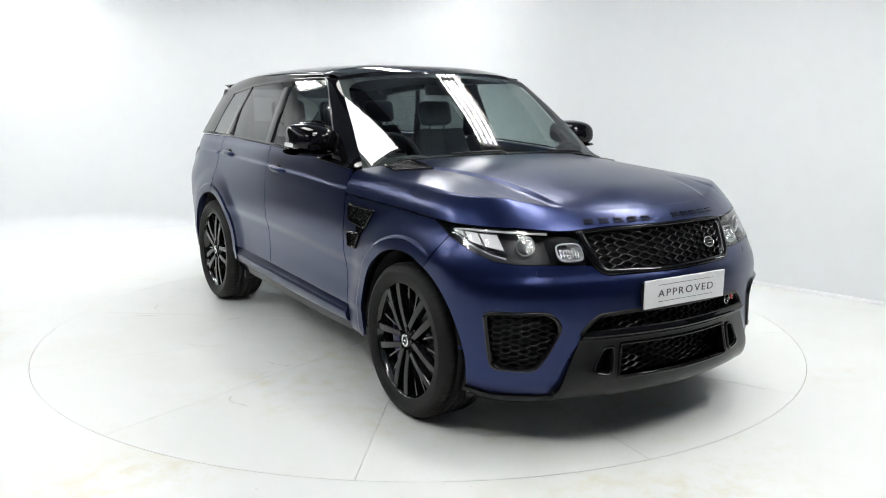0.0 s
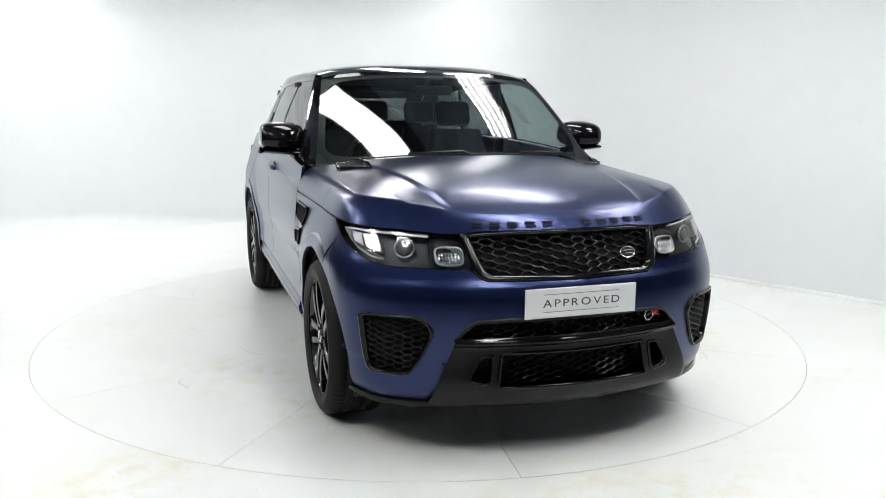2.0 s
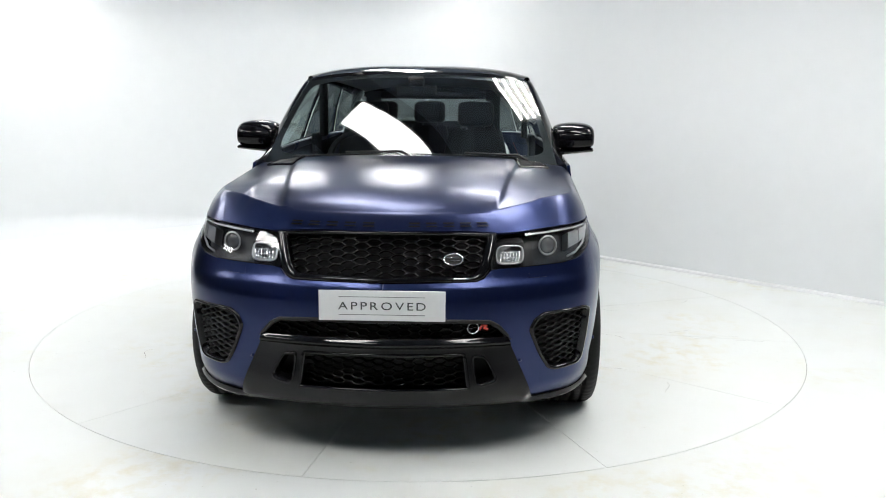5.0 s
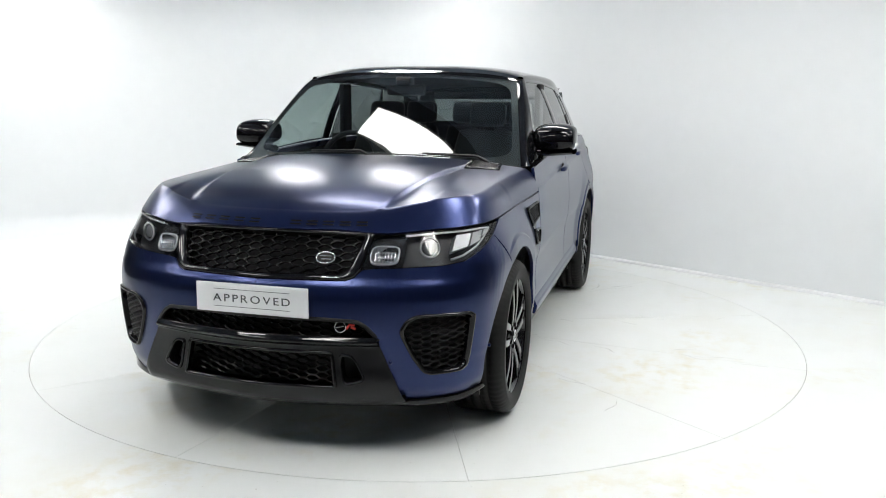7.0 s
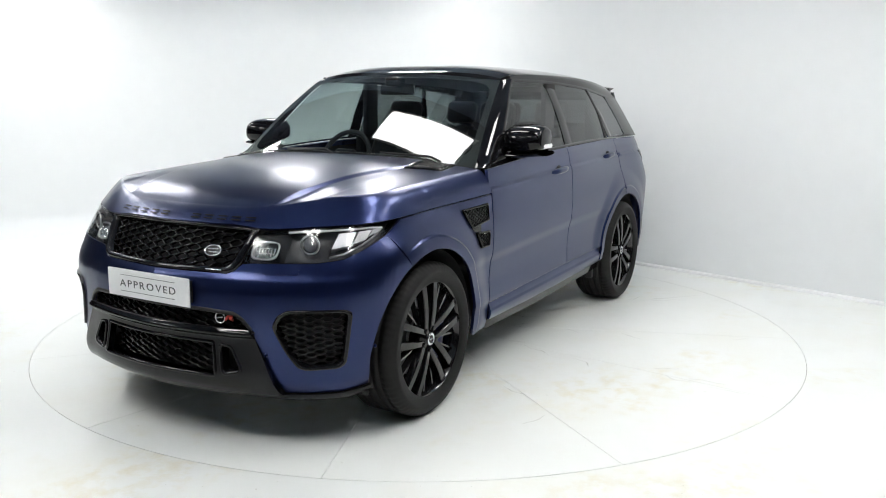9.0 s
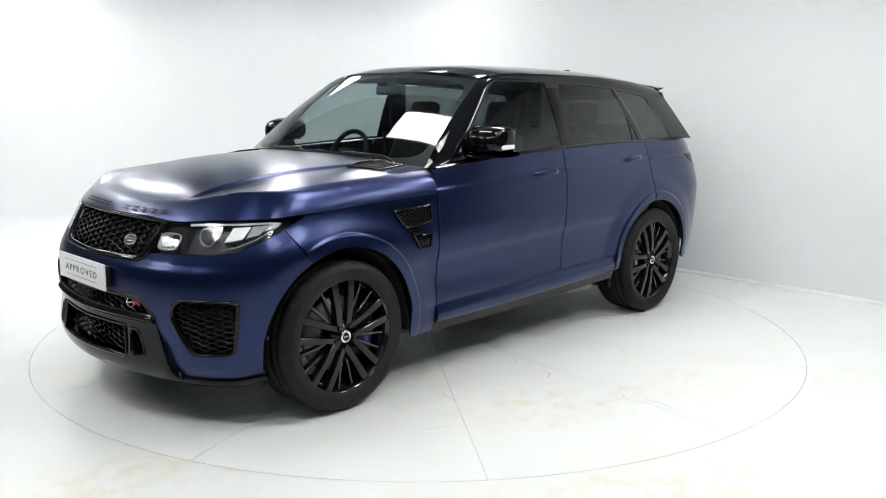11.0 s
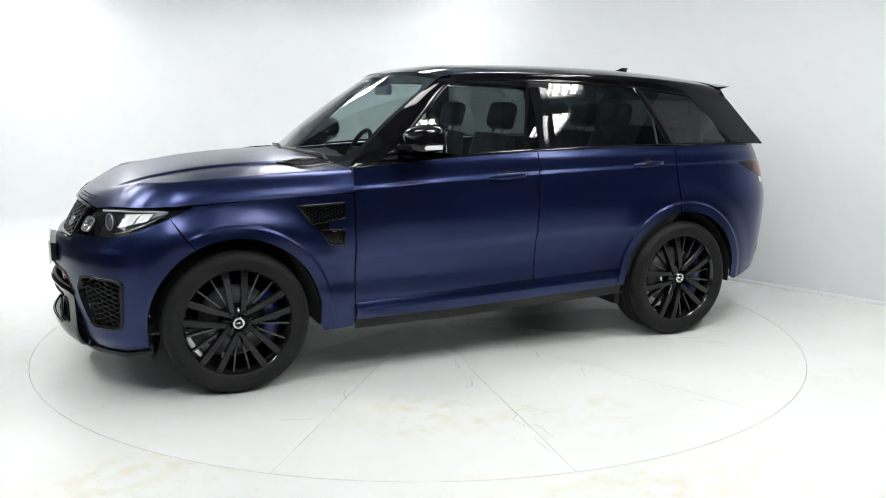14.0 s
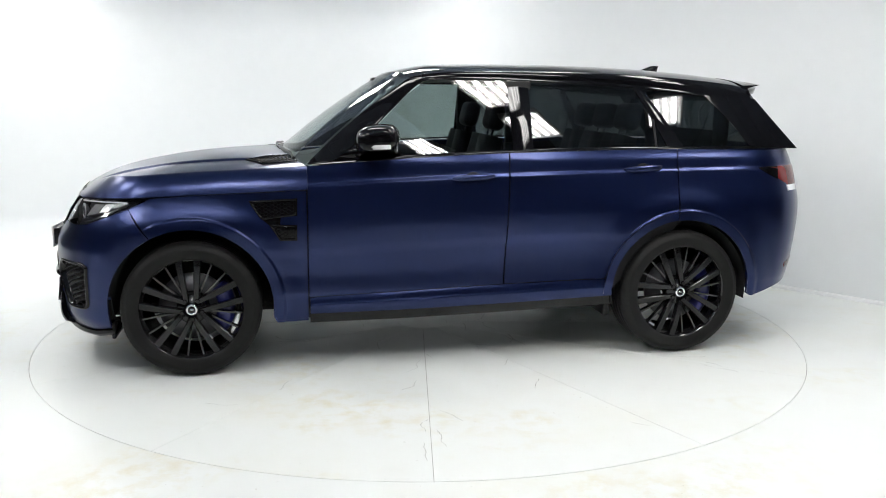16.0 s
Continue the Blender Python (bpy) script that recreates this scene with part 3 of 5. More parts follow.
def rounded(poly, k=0.14):
    """A polygon with its corners cut twice."""
    for _ in range(2):
        out = []
        for (ax, az), (bx, bz) in zip(poly, poly[1:] + poly[:1]):
            out += [(ax + (bx - ax) * k, az + (bz - az) * k), (bx + (ax - bx) * k, bz + (az - bz) * k)]
        poly = out
    return poly


def mirror_poly(poly):
    """A polygon over the middle out of its half on the left."""
    return poly + [(-x, z) for x, z in poly[::-1]]


FOG = rounded([(0.640, 0.572), (0.665, 0.618), (0.712, 0.645), (0.985, 0.643), (0.965, 0.52), (0.938, 0.385), (0.745, 0.380), (0.690, 0.46)])
GRILLE_OUT = [(0.0, 0.987), (0.30, 0.984), (0.487, 0.977), (0.470, 0.90), (0.452, 0.830), (0.43, 0.802), (0.395, 0.790), (0.0, 0.786)]
GRILLE_IN = [(0.0, 0.974), (0.30, 0.971), (0.440, 0.965), (0.426, 0.91), (0.410, 0.862), (0.395, 0.835), (0.365, 0.818), (0.0, 0.812)]
UPPER_INTAKE = [(0.0, 0.632), (0.30, 0.630), (0.455, 0.622), (0.495, 0.60), (0.548, 0.541), (0.0, 0.545)]
INSERT = [(0.0, 0.545), (0.525, 0.543), (0.562, 0.46), (0.628, 0.30), (0.640, 0.262), (0.0, 0.266)]


def nose_bumper():
    tip = (s_at(1.775, 0.948), 0.948)
    a = [(s_at(x, z), z) for x, z in arch(WHEEL_X, ARCH_R, -14, 63.2)]
    low = [(0, 0.262), (0.66, 0.252), (0.90, 0.242), (a[0][0] - 0.04, 0.262)] + a
    lamp = [(0.458, 0.832), (0.50, 0.838), (0.65, 0.842), (0.80, 0.846), (0.905, 0.859), (0.985, 0.893), tip]
    high = [(0, 0.786), (0.395, 0.789), (0.43, 0.802)] + lamp
    holes = [FOG, mirror_poly(UPPER_INTAKE), mirror_poly(INSERT)]
    bump = new("front_bumper")
    bump.parent = car
    bm = sheet(on_nose(), low, high, 220, 90, gap=0.0015, holes=holes)
    halves = both("bumper_skin", bm, PAINT, bump)
    # near-black sheet added behind all openings, its colour standing in for shade
    bm = sheet(on_nose(-0.075), [(-1.05, 0.27), (0, 0.27), (1.05, 0.27)], [(-1.05, 0.97), (0, 0.97), (1.05, 0.97)], 70, 26, gap=0, depth=0)
    part("shade_backing", bm, DARK, bump)
    # lower gloss-black insert with its opening: a shelf on top, a hollow face and a lip below
    def skin(o):
        def at(s, z):
            lip = 0.016 * smooth(0.556, 0.535, z) - 0.022 * smooth(0.530, 0.508, z)
            lean = 0.036 * min(1.0, max(0.0, (0.508 - z) / 0.21)) - 0.022 * smooth(0.280, 0.258, z)
            return on_nose(o + lip * smooth(0.65, 0.50, abs(s)) + lean * smooth(0.72, 0.60, abs(s)))(s, z)
        return at

    q = [(-0.36, 0.335), (0.36, 0.335), (0.345, 0.482), (-0.345, 0.482)]
    duct = rounded([(0.380, 0.474), (0.434, 0.468), (0.488, 0.366), (0.394, 0.346)])
    bm = sheet(skin(0.006), [(-0.66, 0.250), (-0.3, 0.258), (0.3, 0.258), (0.66, 0.250)], [(-0.535, 0.553), (0.535, 0.553)], 210, 64, gap=0, depth=0.03, holes=[q, duct, [(-x, z) for x, z in duct]])
    part("bumper_insert", bm, GLOSS, bump, "gloss-black lower bumper insert")
    # rims round the openings
    for name, poly, r, off, mat in (("intake_rim", q, 0.009, 0.004, GLOSS), ("intake_rim", mirror_poly(UPPER_INTAKE), 0.010, -0.003, SATIN)):
        bm = bmesh.new()
        pts = spread(poly + poly[:1], 160)[:-1]
        tube(bm, [(skin if poly is q else on_nose)(off)(*p) for p in pts], r, 8, True)
        part(name, bm, mat, bump)
    # upper intake mesh, lower mesh between two air ducts
    part("intake_mesh", lattice(on_nose(-0.022), mirror_poly(UPPER_INTAKE), 0.090, 0.020, 0.0024, 0.02), GLOSS, bump)
    part("intake_mesh", lattice(on_nose(-0.030), [(-0.35, 0.33), (0.35, 0.33), (0.345, 0.48), (-0.345, 0.48)], 0.090, 0.019, 0.0024, 0.02), GLOSS, bump)
    for sgn in (1, -1):
        bm = bmesh.new()
        pts = [(sgn * x, z) for x, z in spread(duct + duct[:1], 48)[:-1]]
        pts.append(pts[0])
        mx, mz = sgn * 0.424, 0.413
        grid(bm, [[skin(o)(mx + (x - mx) * k, mz + (z - mz) * k) for x, z in pts] for k, o in ((1.16, 0.005), (1.13, 0.013), (0.96, 0.012), (0.90, 0.0), (0.84, -0.05))])
        part("air_duct", bm, GLOSS, bump)
    # fog openings: a gloss rim and mesh
    bm = bmesh.new()
    pts = spread(FOG + FOG[:1], 90)[:-1]
    cx, cz = 0.81, 0.52
    rows = []
    for k, off in ((1.05, 0.001), (1.03, 0.011), (0.97, 0.012), (0.925, 0.003), (0.90, -0.035)):
        rows.append([on_nose(off)(cx + (x - cx) * k, cz + (z - cz) * k) for x, z in pts + pts[:1]])
    grid(bm, rows)
    both("fog_surround", bm, GLOSS, bump, "gloss-black side intake surround")
    inner = [(cx + (x - cx) * 0.905, cz + (z - cz) * 0.905) for x, z in FOG]
    both("fog_mesh", lattice(on_nose(-0.015), inner, 0.084, 0.0168, 0.0020, 0.02), SATIN, bump)
    # splitter blade along the bottom
    bm = bmesh.new()
    rows = []
    for i in range(81):
        s = -1.05 + 2.1 * i / 80
        z = 0.262 - 0.012 * smooth(0.55, 0.7, abs(s)) + 0.02 * smooth(0.9, 1.05, abs(s))
        f = on_nose
        drop = 0.035 * (1 - smooth(0.50, 0.62, abs(s)))
        rows.append([f(0.004)(s, z + 0.012), f(0.022)(s, z + 0.002), f(0.020)(s, z - 0.014), f(-0.03)(s, z - 0.02 - drop * 0.3), f(-0.12)(s, z - 0.02)])
    grid(bm, rows)
    part("splitter", bm, GLOSS, bump)
    # washer flaps and parking sensors
    for s in (1, -1):
        bm = sheet(on_nose(0.0015), [(s * 0.63, 0.795), (s * 0.725, 0.795)], [(s * 0.63, 0.819), (s * 0.725, 0.819)], 8, 3, gap=0, depth=0.003, flip=s < 0)
        part("washer_flap", bm, PAINT, bump)
        for ss, zz in ((1.095, 0.458), (0.595, 0.44)):
            bm = bmesh.new()
            c = Vector(on_nose(0.0)(s * ss, zz))
            bmesh.ops.create_uvsphere(bm, u_segments=14, v_segments=8, radius=0.009, matrix=Matrix.Translation(c))
            part("parking_sensor", bm, PAINT, bump)
    # radiator grille
    g = new("radiator_grille")
    g.parent = car
    O, I = mirror_poly(GRILLE_OUT), mirror_poly(GRILLE_IN)
    bm = bmesh.new()
    po, pi = spread(O + O[:1], 220), spread(I + I[:1], 220)
    rows = [[on_nose(o)(a[0] + (b[0] - a[0]) * t, a[1] + (b[1] - a[1]) * t) for a, b in zip(po, pi)] for t, o in ((0.0, -0.012), (0.06, 0.004), (0.35, 0.008), (0.7, 0.004), (0.95, -0.004), (1.0, -0.04))]
    grid(bm, rows)
    part("grille_frame", bm, GLOSS, g)
    part("grille_mesh", lattice(on_nose(-0.012), I, 0.108, 0.0188, 0.0025, 0.020), GLOSS, g)
    # oval badge on the mesh
    bm = bmesh.new()
    f = on_nose(0.004)
    rows = [[f(0.293 + r * 0.044 * math.cos(k * math.tau / 32), 0.878 + r * 0.024 * math.sin(k * math.tau / 32)) for k in range(33)] for r in (0.02, 0.5, 0.86)]
    grid(bm, rows)
    part("badge", bm, SATIN, g, "dark oval badge with plain bars")
    bm = bmesh.new()
    tube(bm, [f(0.293 + 0.041 * math.cos(k * math.tau / 32), 0.878 + 0.022 * math.sin(k * math.tau / 32)) for k in range(32)], 0.003, 6, True)
    for zz, w0, w1 in ((0.884, -0.026, 0.008), (0.884, 0.012, 0.024), (0.872, -0.016, 0.026)):
        tube(bm, [on_nose(0.006)(0.293 + w0, zz), on_nose(0.006)(0.293 + w1, zz)], 0.0028, 6)
    part("badge_rim", bm, CHROME, g)
    bm = bmesh.new()
    tube(bm, [on_nose(0.010)(a, 0.799) for a in (0.290, 0.33, 0.370)], 0.0035, 6)
    part("grille_plaque", bm, CHROME, g, "small bright plaque, a plain bar")
    # round emblem and red bars in the upper intake
    bm = bmesh.new()
    f = on_nose(-0.008)
    tube(bm, [f(0.385 + 0.024 * math.cos(k * math.tau / 24), 0.596 + 0.024 * math.sin(k * math.tau / 24)) for k in range(24)], 0.0032, 6, True)
    tube(bm, [f(0.36, 0.592), f(0.40, 0.600)], 0.004, 6)
    em = part("emblem", bm, CHROME, bump, "small chrome ring emblem")
    bm = bmesh.new()
    tube(bm, [f(0.412, 0.588), f(0.424, 0.606), f(0.446, 0.604)], 0.0055, 6)
    tube(bm, [f(0.430, 0.596), f(0.450, 0.588)], 0.005, 6)
    part("red_stroke", bm, REDPAINT, em, "red enamel stroke")


def number_plate():
    m = Matrix(((0, 0, 1, 2.345), (1, 0, 0, 0.0), (0, 1, 0, 0.703), (0, 0, 0, 1)))
    bm = bmesh.new()
    box(bm, -0.264, 0.264, -0.064, 0.064, -0.006, 0.004, 0.002, m)
    plate = part("number_plate", bm, WHITE, car, "white show plate lettered in dark grey between two thin lines")
    bm = bmesh.new()
    box(bm, -0.25, 0.25, -0.05, 0.05, -0.035, -0.006, 0.003, m)
    part("plate_bracket", bm, SATIN, plate)
    for z in (-0.038, 0.038):
        bm = bmesh.new()
        box(bm, -0.18, 0.18, z - 0.001, z + 0.001, 0.004, 0.0046, 0, m)
        part("plate_line", bm, INK, plate)
    lettering("APPROVED", 0.034, 0.0006, m @ Matrix.Translation((0, -0.0165, 0.0047)), INK, plate, spread_to=0.365, stretch=1.3)


def lettering(text, size, deep, m, mat, parent, spread_to=None, bend=None, bold=0.0, stretch=1.0):
    """Raised letters, each a mesh of its own."""
    x = 0.0
    items = []
    for ch in text:
        if ch == " ":
            items.append((None, size * 0.55))
            continue
        cu = bpy.data.curves.new("letter", "FONT")
        cu.body, cu.size, cu.extrude, cu.offset = ch, size * 1.38, deep, bold
        tmp = bpy.data.objects.new("letter", cu)
        me = bpy.data.meshes.new_from_object(tmp)
        bpy.data.objects.remove(tmp)
        for v in me.vertices:
            v.co.x *= stretch
        xs = [v.co.x for v in me.vertices]
        items.append((me, max(xs) - min(xs)))
        for v in me.vertices:
            v.co.x -= min(xs)
    total = sum(w for _, w in items)
    gap = ((spread_to or total) - total) / max(len(items) - 1, 1)
    x = -(spread_to or total) / 2
    for me, w in items:
        if me is not None:
            for v in me.vertices:
                q = Vector((v.co.x + x, v.co.y, v.co.z))
                v.co = bend(q) if bend else m @ q
            me.materials.append(mat)
            ob = new("letter", me)
            ob.parent = parent
        x += w + gap


HEAD_C = table([(0.90, 1.233), (1.0, 1.230), (1.15, 1.224), (1.33, 1.212), (1.52, 1.193), (1.71, 1.165), (1.89, 1.130), (2.0, 1.102), (2.06, 1.083), (2.10, 1.069)])


BONNET_SIDE = table([(0.81, 1.170), (1.2, 1.151), (1.5, 1.136), (1.8, 1.119), (2.0, 1.104), (2.1, 1.071), (2.2, 1.035)])


def bonnet():
    """A clamshell: a band that rises from the shut line over a rounded rim, then the top with its raised middle."""
    s_end = s_at(1.40, 1.05)
    stations = [("s", s_end * (i / 60)) for i in range(61)]
    stations += [("x", 1.40 + (0.81 - 1.40) * i / 30) for i in range(1, 31)]
    band, rim = [], []

    def field(x, y):
        """Height of the bonnet's top: arched across, its middle raised between two creases that open towards the screen."""
        y = abs(y)
        # near the front the height follows the rounded nose, so that its edge stays level
        front = FRONT_S + (NOSE(1.06) - FRONT_S) * (1 - (min(y, 0.54) / 0.90) ** (1 / 0.62)) ** 0.2
        f = x + (2.10 - front) * smooth(1.45, 1.95, x)
        c = HEAD_C(min(f, 2.10)) - 0.35 * max(0.0, f - 2.10)
        q = min(1.05, y / (side(min(x, 1.75), 1.12) - 0.05))
        z = c + (BONNET_SIDE(x) - c) * q ** 2.6
        crease = 0.475 + 0.16 * (2.08 - x) / 1.1
        z += 0.011 * (smooth(crease + 0.013, crease - 0.013, y) - 0.5 * smooth(crease + 0.15, crease, y)) * smooth(2.16, 2.02, f)
        # short outer creases over the lamps, which die out
        c2 = 0.655 + 0.06 * (2.05 - x)
        z -= 0.017 * max(0.0, (f - 1.84) / 0.24) ** 2 * smooth(crease + 0.05, crease - 0.03, y)
        return z - 0.006 * smooth(1.66, 1.90, x) * smooth(c2 + 0.016, c2 - 0.012, y) * smooth(crease - 0.01, crease + 0.05, y)

    def nz(v, z):
        return Vector(nose(v * s_at(1.40, z) / s_end, z))

    def section(kind, v):
        if kind == "s":
            x = nz(v, 1.06).x
            zs = 0.988 - 0.011 * smooth(0.3, 0.5, v) + 0.016 * smooth(0.5, 0.75, v) + 0.008 * smooth(0.7, 1.0, v)
            zs += (max(SHUT(x), 1.001) - 1.001) * smooth(0.9, 1.1, v) + 0.003
            zr = field(x - 0.03, nz(v, 1.06).y) - 0.011
            P, C, R = (nz(v, z) for z in (zs, zr - 0.012, zr))
            d = nz(v + 0.012, zr) - nz(v - 0.012, zr)
            n = Vector((d.y, -d.x, 0)).normalized()
        else:
            zs = SHUT(v) + 0.003
            zr = field(v, side(v, 1.13) - 0.05) - 0.011
            P, C, R = (Vector((v, side(v, z), z)) for z in (zs, zr - 0.012, zr))
            n = Vector((0, 1, 0))
        E2 = R - n * (0.020 + 0.036 * smooth(2.0, 1.5, R.x))
        E2.y = max(E2.y, 0.0)
        E2.z = field(E2.x, E2.y)
        return P, C, E2, n

    for kind, v in stations:
        P, C, E2, n = section(kind, v)
        row = [P * (1 - t) ** 2 + C * 2 * t * (1 - t) + E2 * t * t for t in [j / 10 for j in range(11)]]
        band.append(row)
        rim.append(E2)
    bm = bmesh.new()
    top = []
    n = 220
    for R in rim:
        row = []
        for j in range(n + 1):
            q = -1 + 2 * j / n
            y = R.y * q
            x = R.x + 0.17 * (1 - q * q) * smooth(1.45, 0.81, R.x)
            z = field(x, y)
            row.append(Vector((x, y, z)))
        top.append(row)
    left = [list(r) for r in band]
    grid(bm, top, flip=True)
    grid(bm, left, flip=False)
    grid(bm, [[Vector((p.x, -p.y, p.z)) for p in r] for r in band], flip=True)
    bmesh.ops.remove_doubles(bm, verts=bm.verts, dist=0.0008)
    bmesh.ops.recalc_face_normals(bm, faces=bm.faces)
    rim_edges(bm, 0.015)
    b = part("bonnet", bm, PAINT, car)
    # lettering along the bonnet's front
    def bend(q):
        s, z = q.x, 1.001 + q.y
        P, C, E2, n = section("s", abs(s))
        a, b = 0.0, 1.0
        for _ in range(18):
            t = (a + b) / 2
            if P.z * (1 - t) ** 2 + C.z * 2 * t * (1 - t) + E2.z * t * t < z:
                a = t
            else:
                b = t
        p = P * (1 - t) ** 2 + C * 2 * t * (1 - t) + E2 * t * t
        p = p + (n + Vector((0, 0, 0.45))).normalized() * (0.004 + max(q.z, 0) * 1.5)
        return Vector((p.x, math.copysign(p.y, s), p.z))
    for middle, wide in ((-0.232, 0.36), (0.262, 0.335)):
        for k in range(5):
            x0 = middle - wide / 2 + (wide - 0.046) * k / 4
            for z0, z1 in ((0.004, 0.0085), (0.0160, 0.0205)):
                bm = bmesh.new()
                box(bm, x0, x0 + 0.046, z0, z1, 0.0, 0.003)
                bmesh.ops.subdivide_edges(bm, edges=[e for e in bm.edges if abs(e.verts[0].co.x - e.verts[1].co.x) > 0.01], cuts=3)
                for v in bm.verts:
                    v.co = bend(v.co)
                part("raised_bar", bm, LETTER, b, flat=True)
    # air outlets beside the screen
    for s in (1, -1):
        bm = bmesh.new()
        poly = [(1.16, 0.62), (0.90, 0.60), (0.86, 0.76), (1.06, 0.79)]

        def on_top(x, y, up=0.0):
            return Vector((x, s * y, field(x, y) + 0.004 + up))
        pts = spread(poly + poly[:1], 60)[:-1]
        c = (0.995, 0.695)
        rows = [[on_top(c[0] + (x - c[0]) * k, c[1] + (y - c[1]) * k, o) for x, y in pts + pts[:1]] for k, o in ((1.0, -0.01), (1.0, 0.004), (0.94, 0.007), (0.84, 0.005), (0.80, -0.006), (0.02, -0.006))]
        grid(bm, rows)
        bmesh.ops.recalc_face_normals(bm, faces=bm.faces)
        v = part("bonnet_vent", bm, GLOSS, b, "gloss-black bonnet air outlet with mesh")
        for i in range(9):
            bm = bmesh.new()
            t = (i + 0.5) / 9
            a = Vector(poly[0]).lerp(Vector(poly[1]), 0.1 + 0.8 * t)
            e = Vector(poly[3]).lerp(Vector(poly[2]), 0.1 + 0.8 * t)
            tube(bm, [on_top(*a.lerp(e, 0.12), 0.002), on_top(*a.lerp(e, 0.5), 0.004), on_top(*a.lerp(e, 0.88), 0.002)], 0.005, 6)
            part("vent_slat", bm, SATIN, v)


def headlights():
    poly = [(0.460, 0.835), (0.65, 0.844), (0.80, 0.848), (0.905, 0.861), (0.985, 0.895), (s_at(1.775, 0.950), 0.950), (s_at(1.69, 0.996), 0.996), (0.98, 0.994), (0.74, 0.988), (0.53, 0.972), (0.488, 0.955), (0.462, 0.925), (0.448, 0.88)]
    low = [(0.458, 0.90), (0.452, 0.87), (0.463, 0.838), (0.65, 0.844), (0.80, 0.848), (0.905, 0.861), (0.985, 0.895), (s_at(1.775, 0.950), 0.950), (s_at(1.69, 0.996), 0.9945)]
    high = [(0.458, 0.905), (0.468, 0.93), (0.492, 0.955), (0.53, 0.970), (0.74, 0.986), (0.90, 0.992), (1.0, 0.994), (s_at(1.69, 0.996), 0.9965)]
    for s in (1, -1):
        def F(off):
            f = on_nose(off)
            return lambda a, z: f(s * a, z)
        flip = s < 0
        h = new("headlight")
        h.parent = car
        tagged(h, "clear-covered headlight with dark housing and round projector")
        part("lamp_cover", sheet(F(-0.001), low, high, 60, 14, gap=0.001, depth=0.012, flip=flip), LAMPGLASS, h)
        part("lamp_bowl", sheet(F(-0.055), low, high, 50, 12, gap=0.0, depth=0, flip=flip), LAMPDARK, h)
        # side walls of the bowl
        bm = bmesh.new()
        pts = spread(poly + poly[:1], 90)
        grid(bm, [[F(o)(*p) for p in pts] for o in (-0.003, -0.06)])
        part("lamp_rim", bm, GLOSS, h)
        # round projector: ring and lens
        for (cs, cz, rs, rz, name) in ((0.735, 0.926, 0.060, 0.036, "projector"),):
            c = F(-0.018)(cs, cz)
            n = (Vector(F(0.0)(cs, cz)) - Vector(F(-0.05)(cs, cz))).normalized()
            n = Vector((0.93, s * 0.35, 0.05)).normalized()
            u = n.cross(Vector((0, 0, 1))).normalized()
            w = u.cross(n)
            bm = bmesh.new()
            tube(bm, [c + 0.041 * (math.cos(k * math.tau / 32) * u + math.sin(k * math.tau / 32) * w) for k in range(32)], 0.0042, 8, True)
            part("projector_ring", bm, SILVER, h)
            bm = bmesh.new()
            M = Matrix((u, w, n)).transposed().to_4x4()
            M.translation = c - n * 0.012
            bmesh.ops.create_uvsphere(bm, u_segments=28, v_segments=14, radius=1, matrix=M @ Matrix.Diagonal((0.036, 0.036, 0.022, 1)))
            part("projector_lens", bm, PROJECTOR, h)
        # inner high beam: bright cell in a rounded frame
        bm = bmesh.new()
        cs, cz = 0.545, 0.893
        ell = [(cs + 0.060 * math.copysign(abs(math.cos(k * math.tau / 40)) ** 0.55, math.cos(k * math.tau / 40)), cz + 0.036 * math.copysign(abs(math.sin(k * math.tau / 40)) ** 0.55, math.sin(k * math.tau / 40))) for k in range(40)]
        tube(bm, [F(-0.008)(*p) for p in ell], 0.0045, 6, True)
        part("beam_frame", bm, SILVER, h)
        bm = bmesh.new()
        rows = [[F(-0.050 + 0.040 * k ** 2)(cs + (x - cs) * k, cz + (z - cz) * k) for x, z in ell + ell[:1]] for k in (0.03, 0.3, 0.55, 0.8, 0.97)]
        grid(bm, rows)
        part("beam_reflector", bm, SILVER, h)
        bm = bmesh.new()
        for i in range(7):
            a0 = cs - 0.042 + 0.014 * i
            tube(bm, [F(-0.016)(a0, cz - 0.026), F(-0.006)(a0 + 0.002, cz), F(-0.016)(a0, cz + 0.026)], 0.0028, 6)
        for zz in (-0.010, 0.010):
            tube(bm, [F(-0.010)(cs - 0.046, cz + zz), F(-0.005)(cs, cz + zz), F(-0.010)(cs + 0.046, cz + zz)], 0.0022, 6)
        part("beam_fluting", bm, CHROME, h)
        # outer marker cells: three stepped clear blocks, and a blade along the upper edge
        for s0, s1, z0, z1 in ((0.838, 0.915, 0.902, 0.970), (0.925, 0.985, 0.920, 0.975), (0.995, 1.045, 0.950, 0.980)):
            bm = bmesh.new()
            pts = [[F(o)(a, z) for a, z in ((s0, z0), (s1, z0 + 0.016), (s1 + 0.012, z1), (s0 + 0.010, z1 - 0.004), (s0, z0))] for o in (-0.045, -0.007, -0.004)]
            grid(bm, pts)
            bm.faces.new([bm.verts.new(p) for p in pts[2][:-1]])
            part("marker_cell", bm, SILVER, h)
        bm = bmesh.new()
        tube(bm, [F(-0.012)(a, z) for a, z in ((0.62, 0.972), (0.74, 0.979), (0.90, 0.984), (1.0, 0.985), (1.06, 0.98))], 0.0055, 6)
        part("running_light", bm, LENS, h)
        bm = bmesh.new()
        tube(bm, [F(-0.014)(a, z) for a, z in ((1.06, 0.978), (1.02, 0.945), (0.97, 0.915), (0.90, 0.885), (0.84, 0.872))], 0.0045, 6)
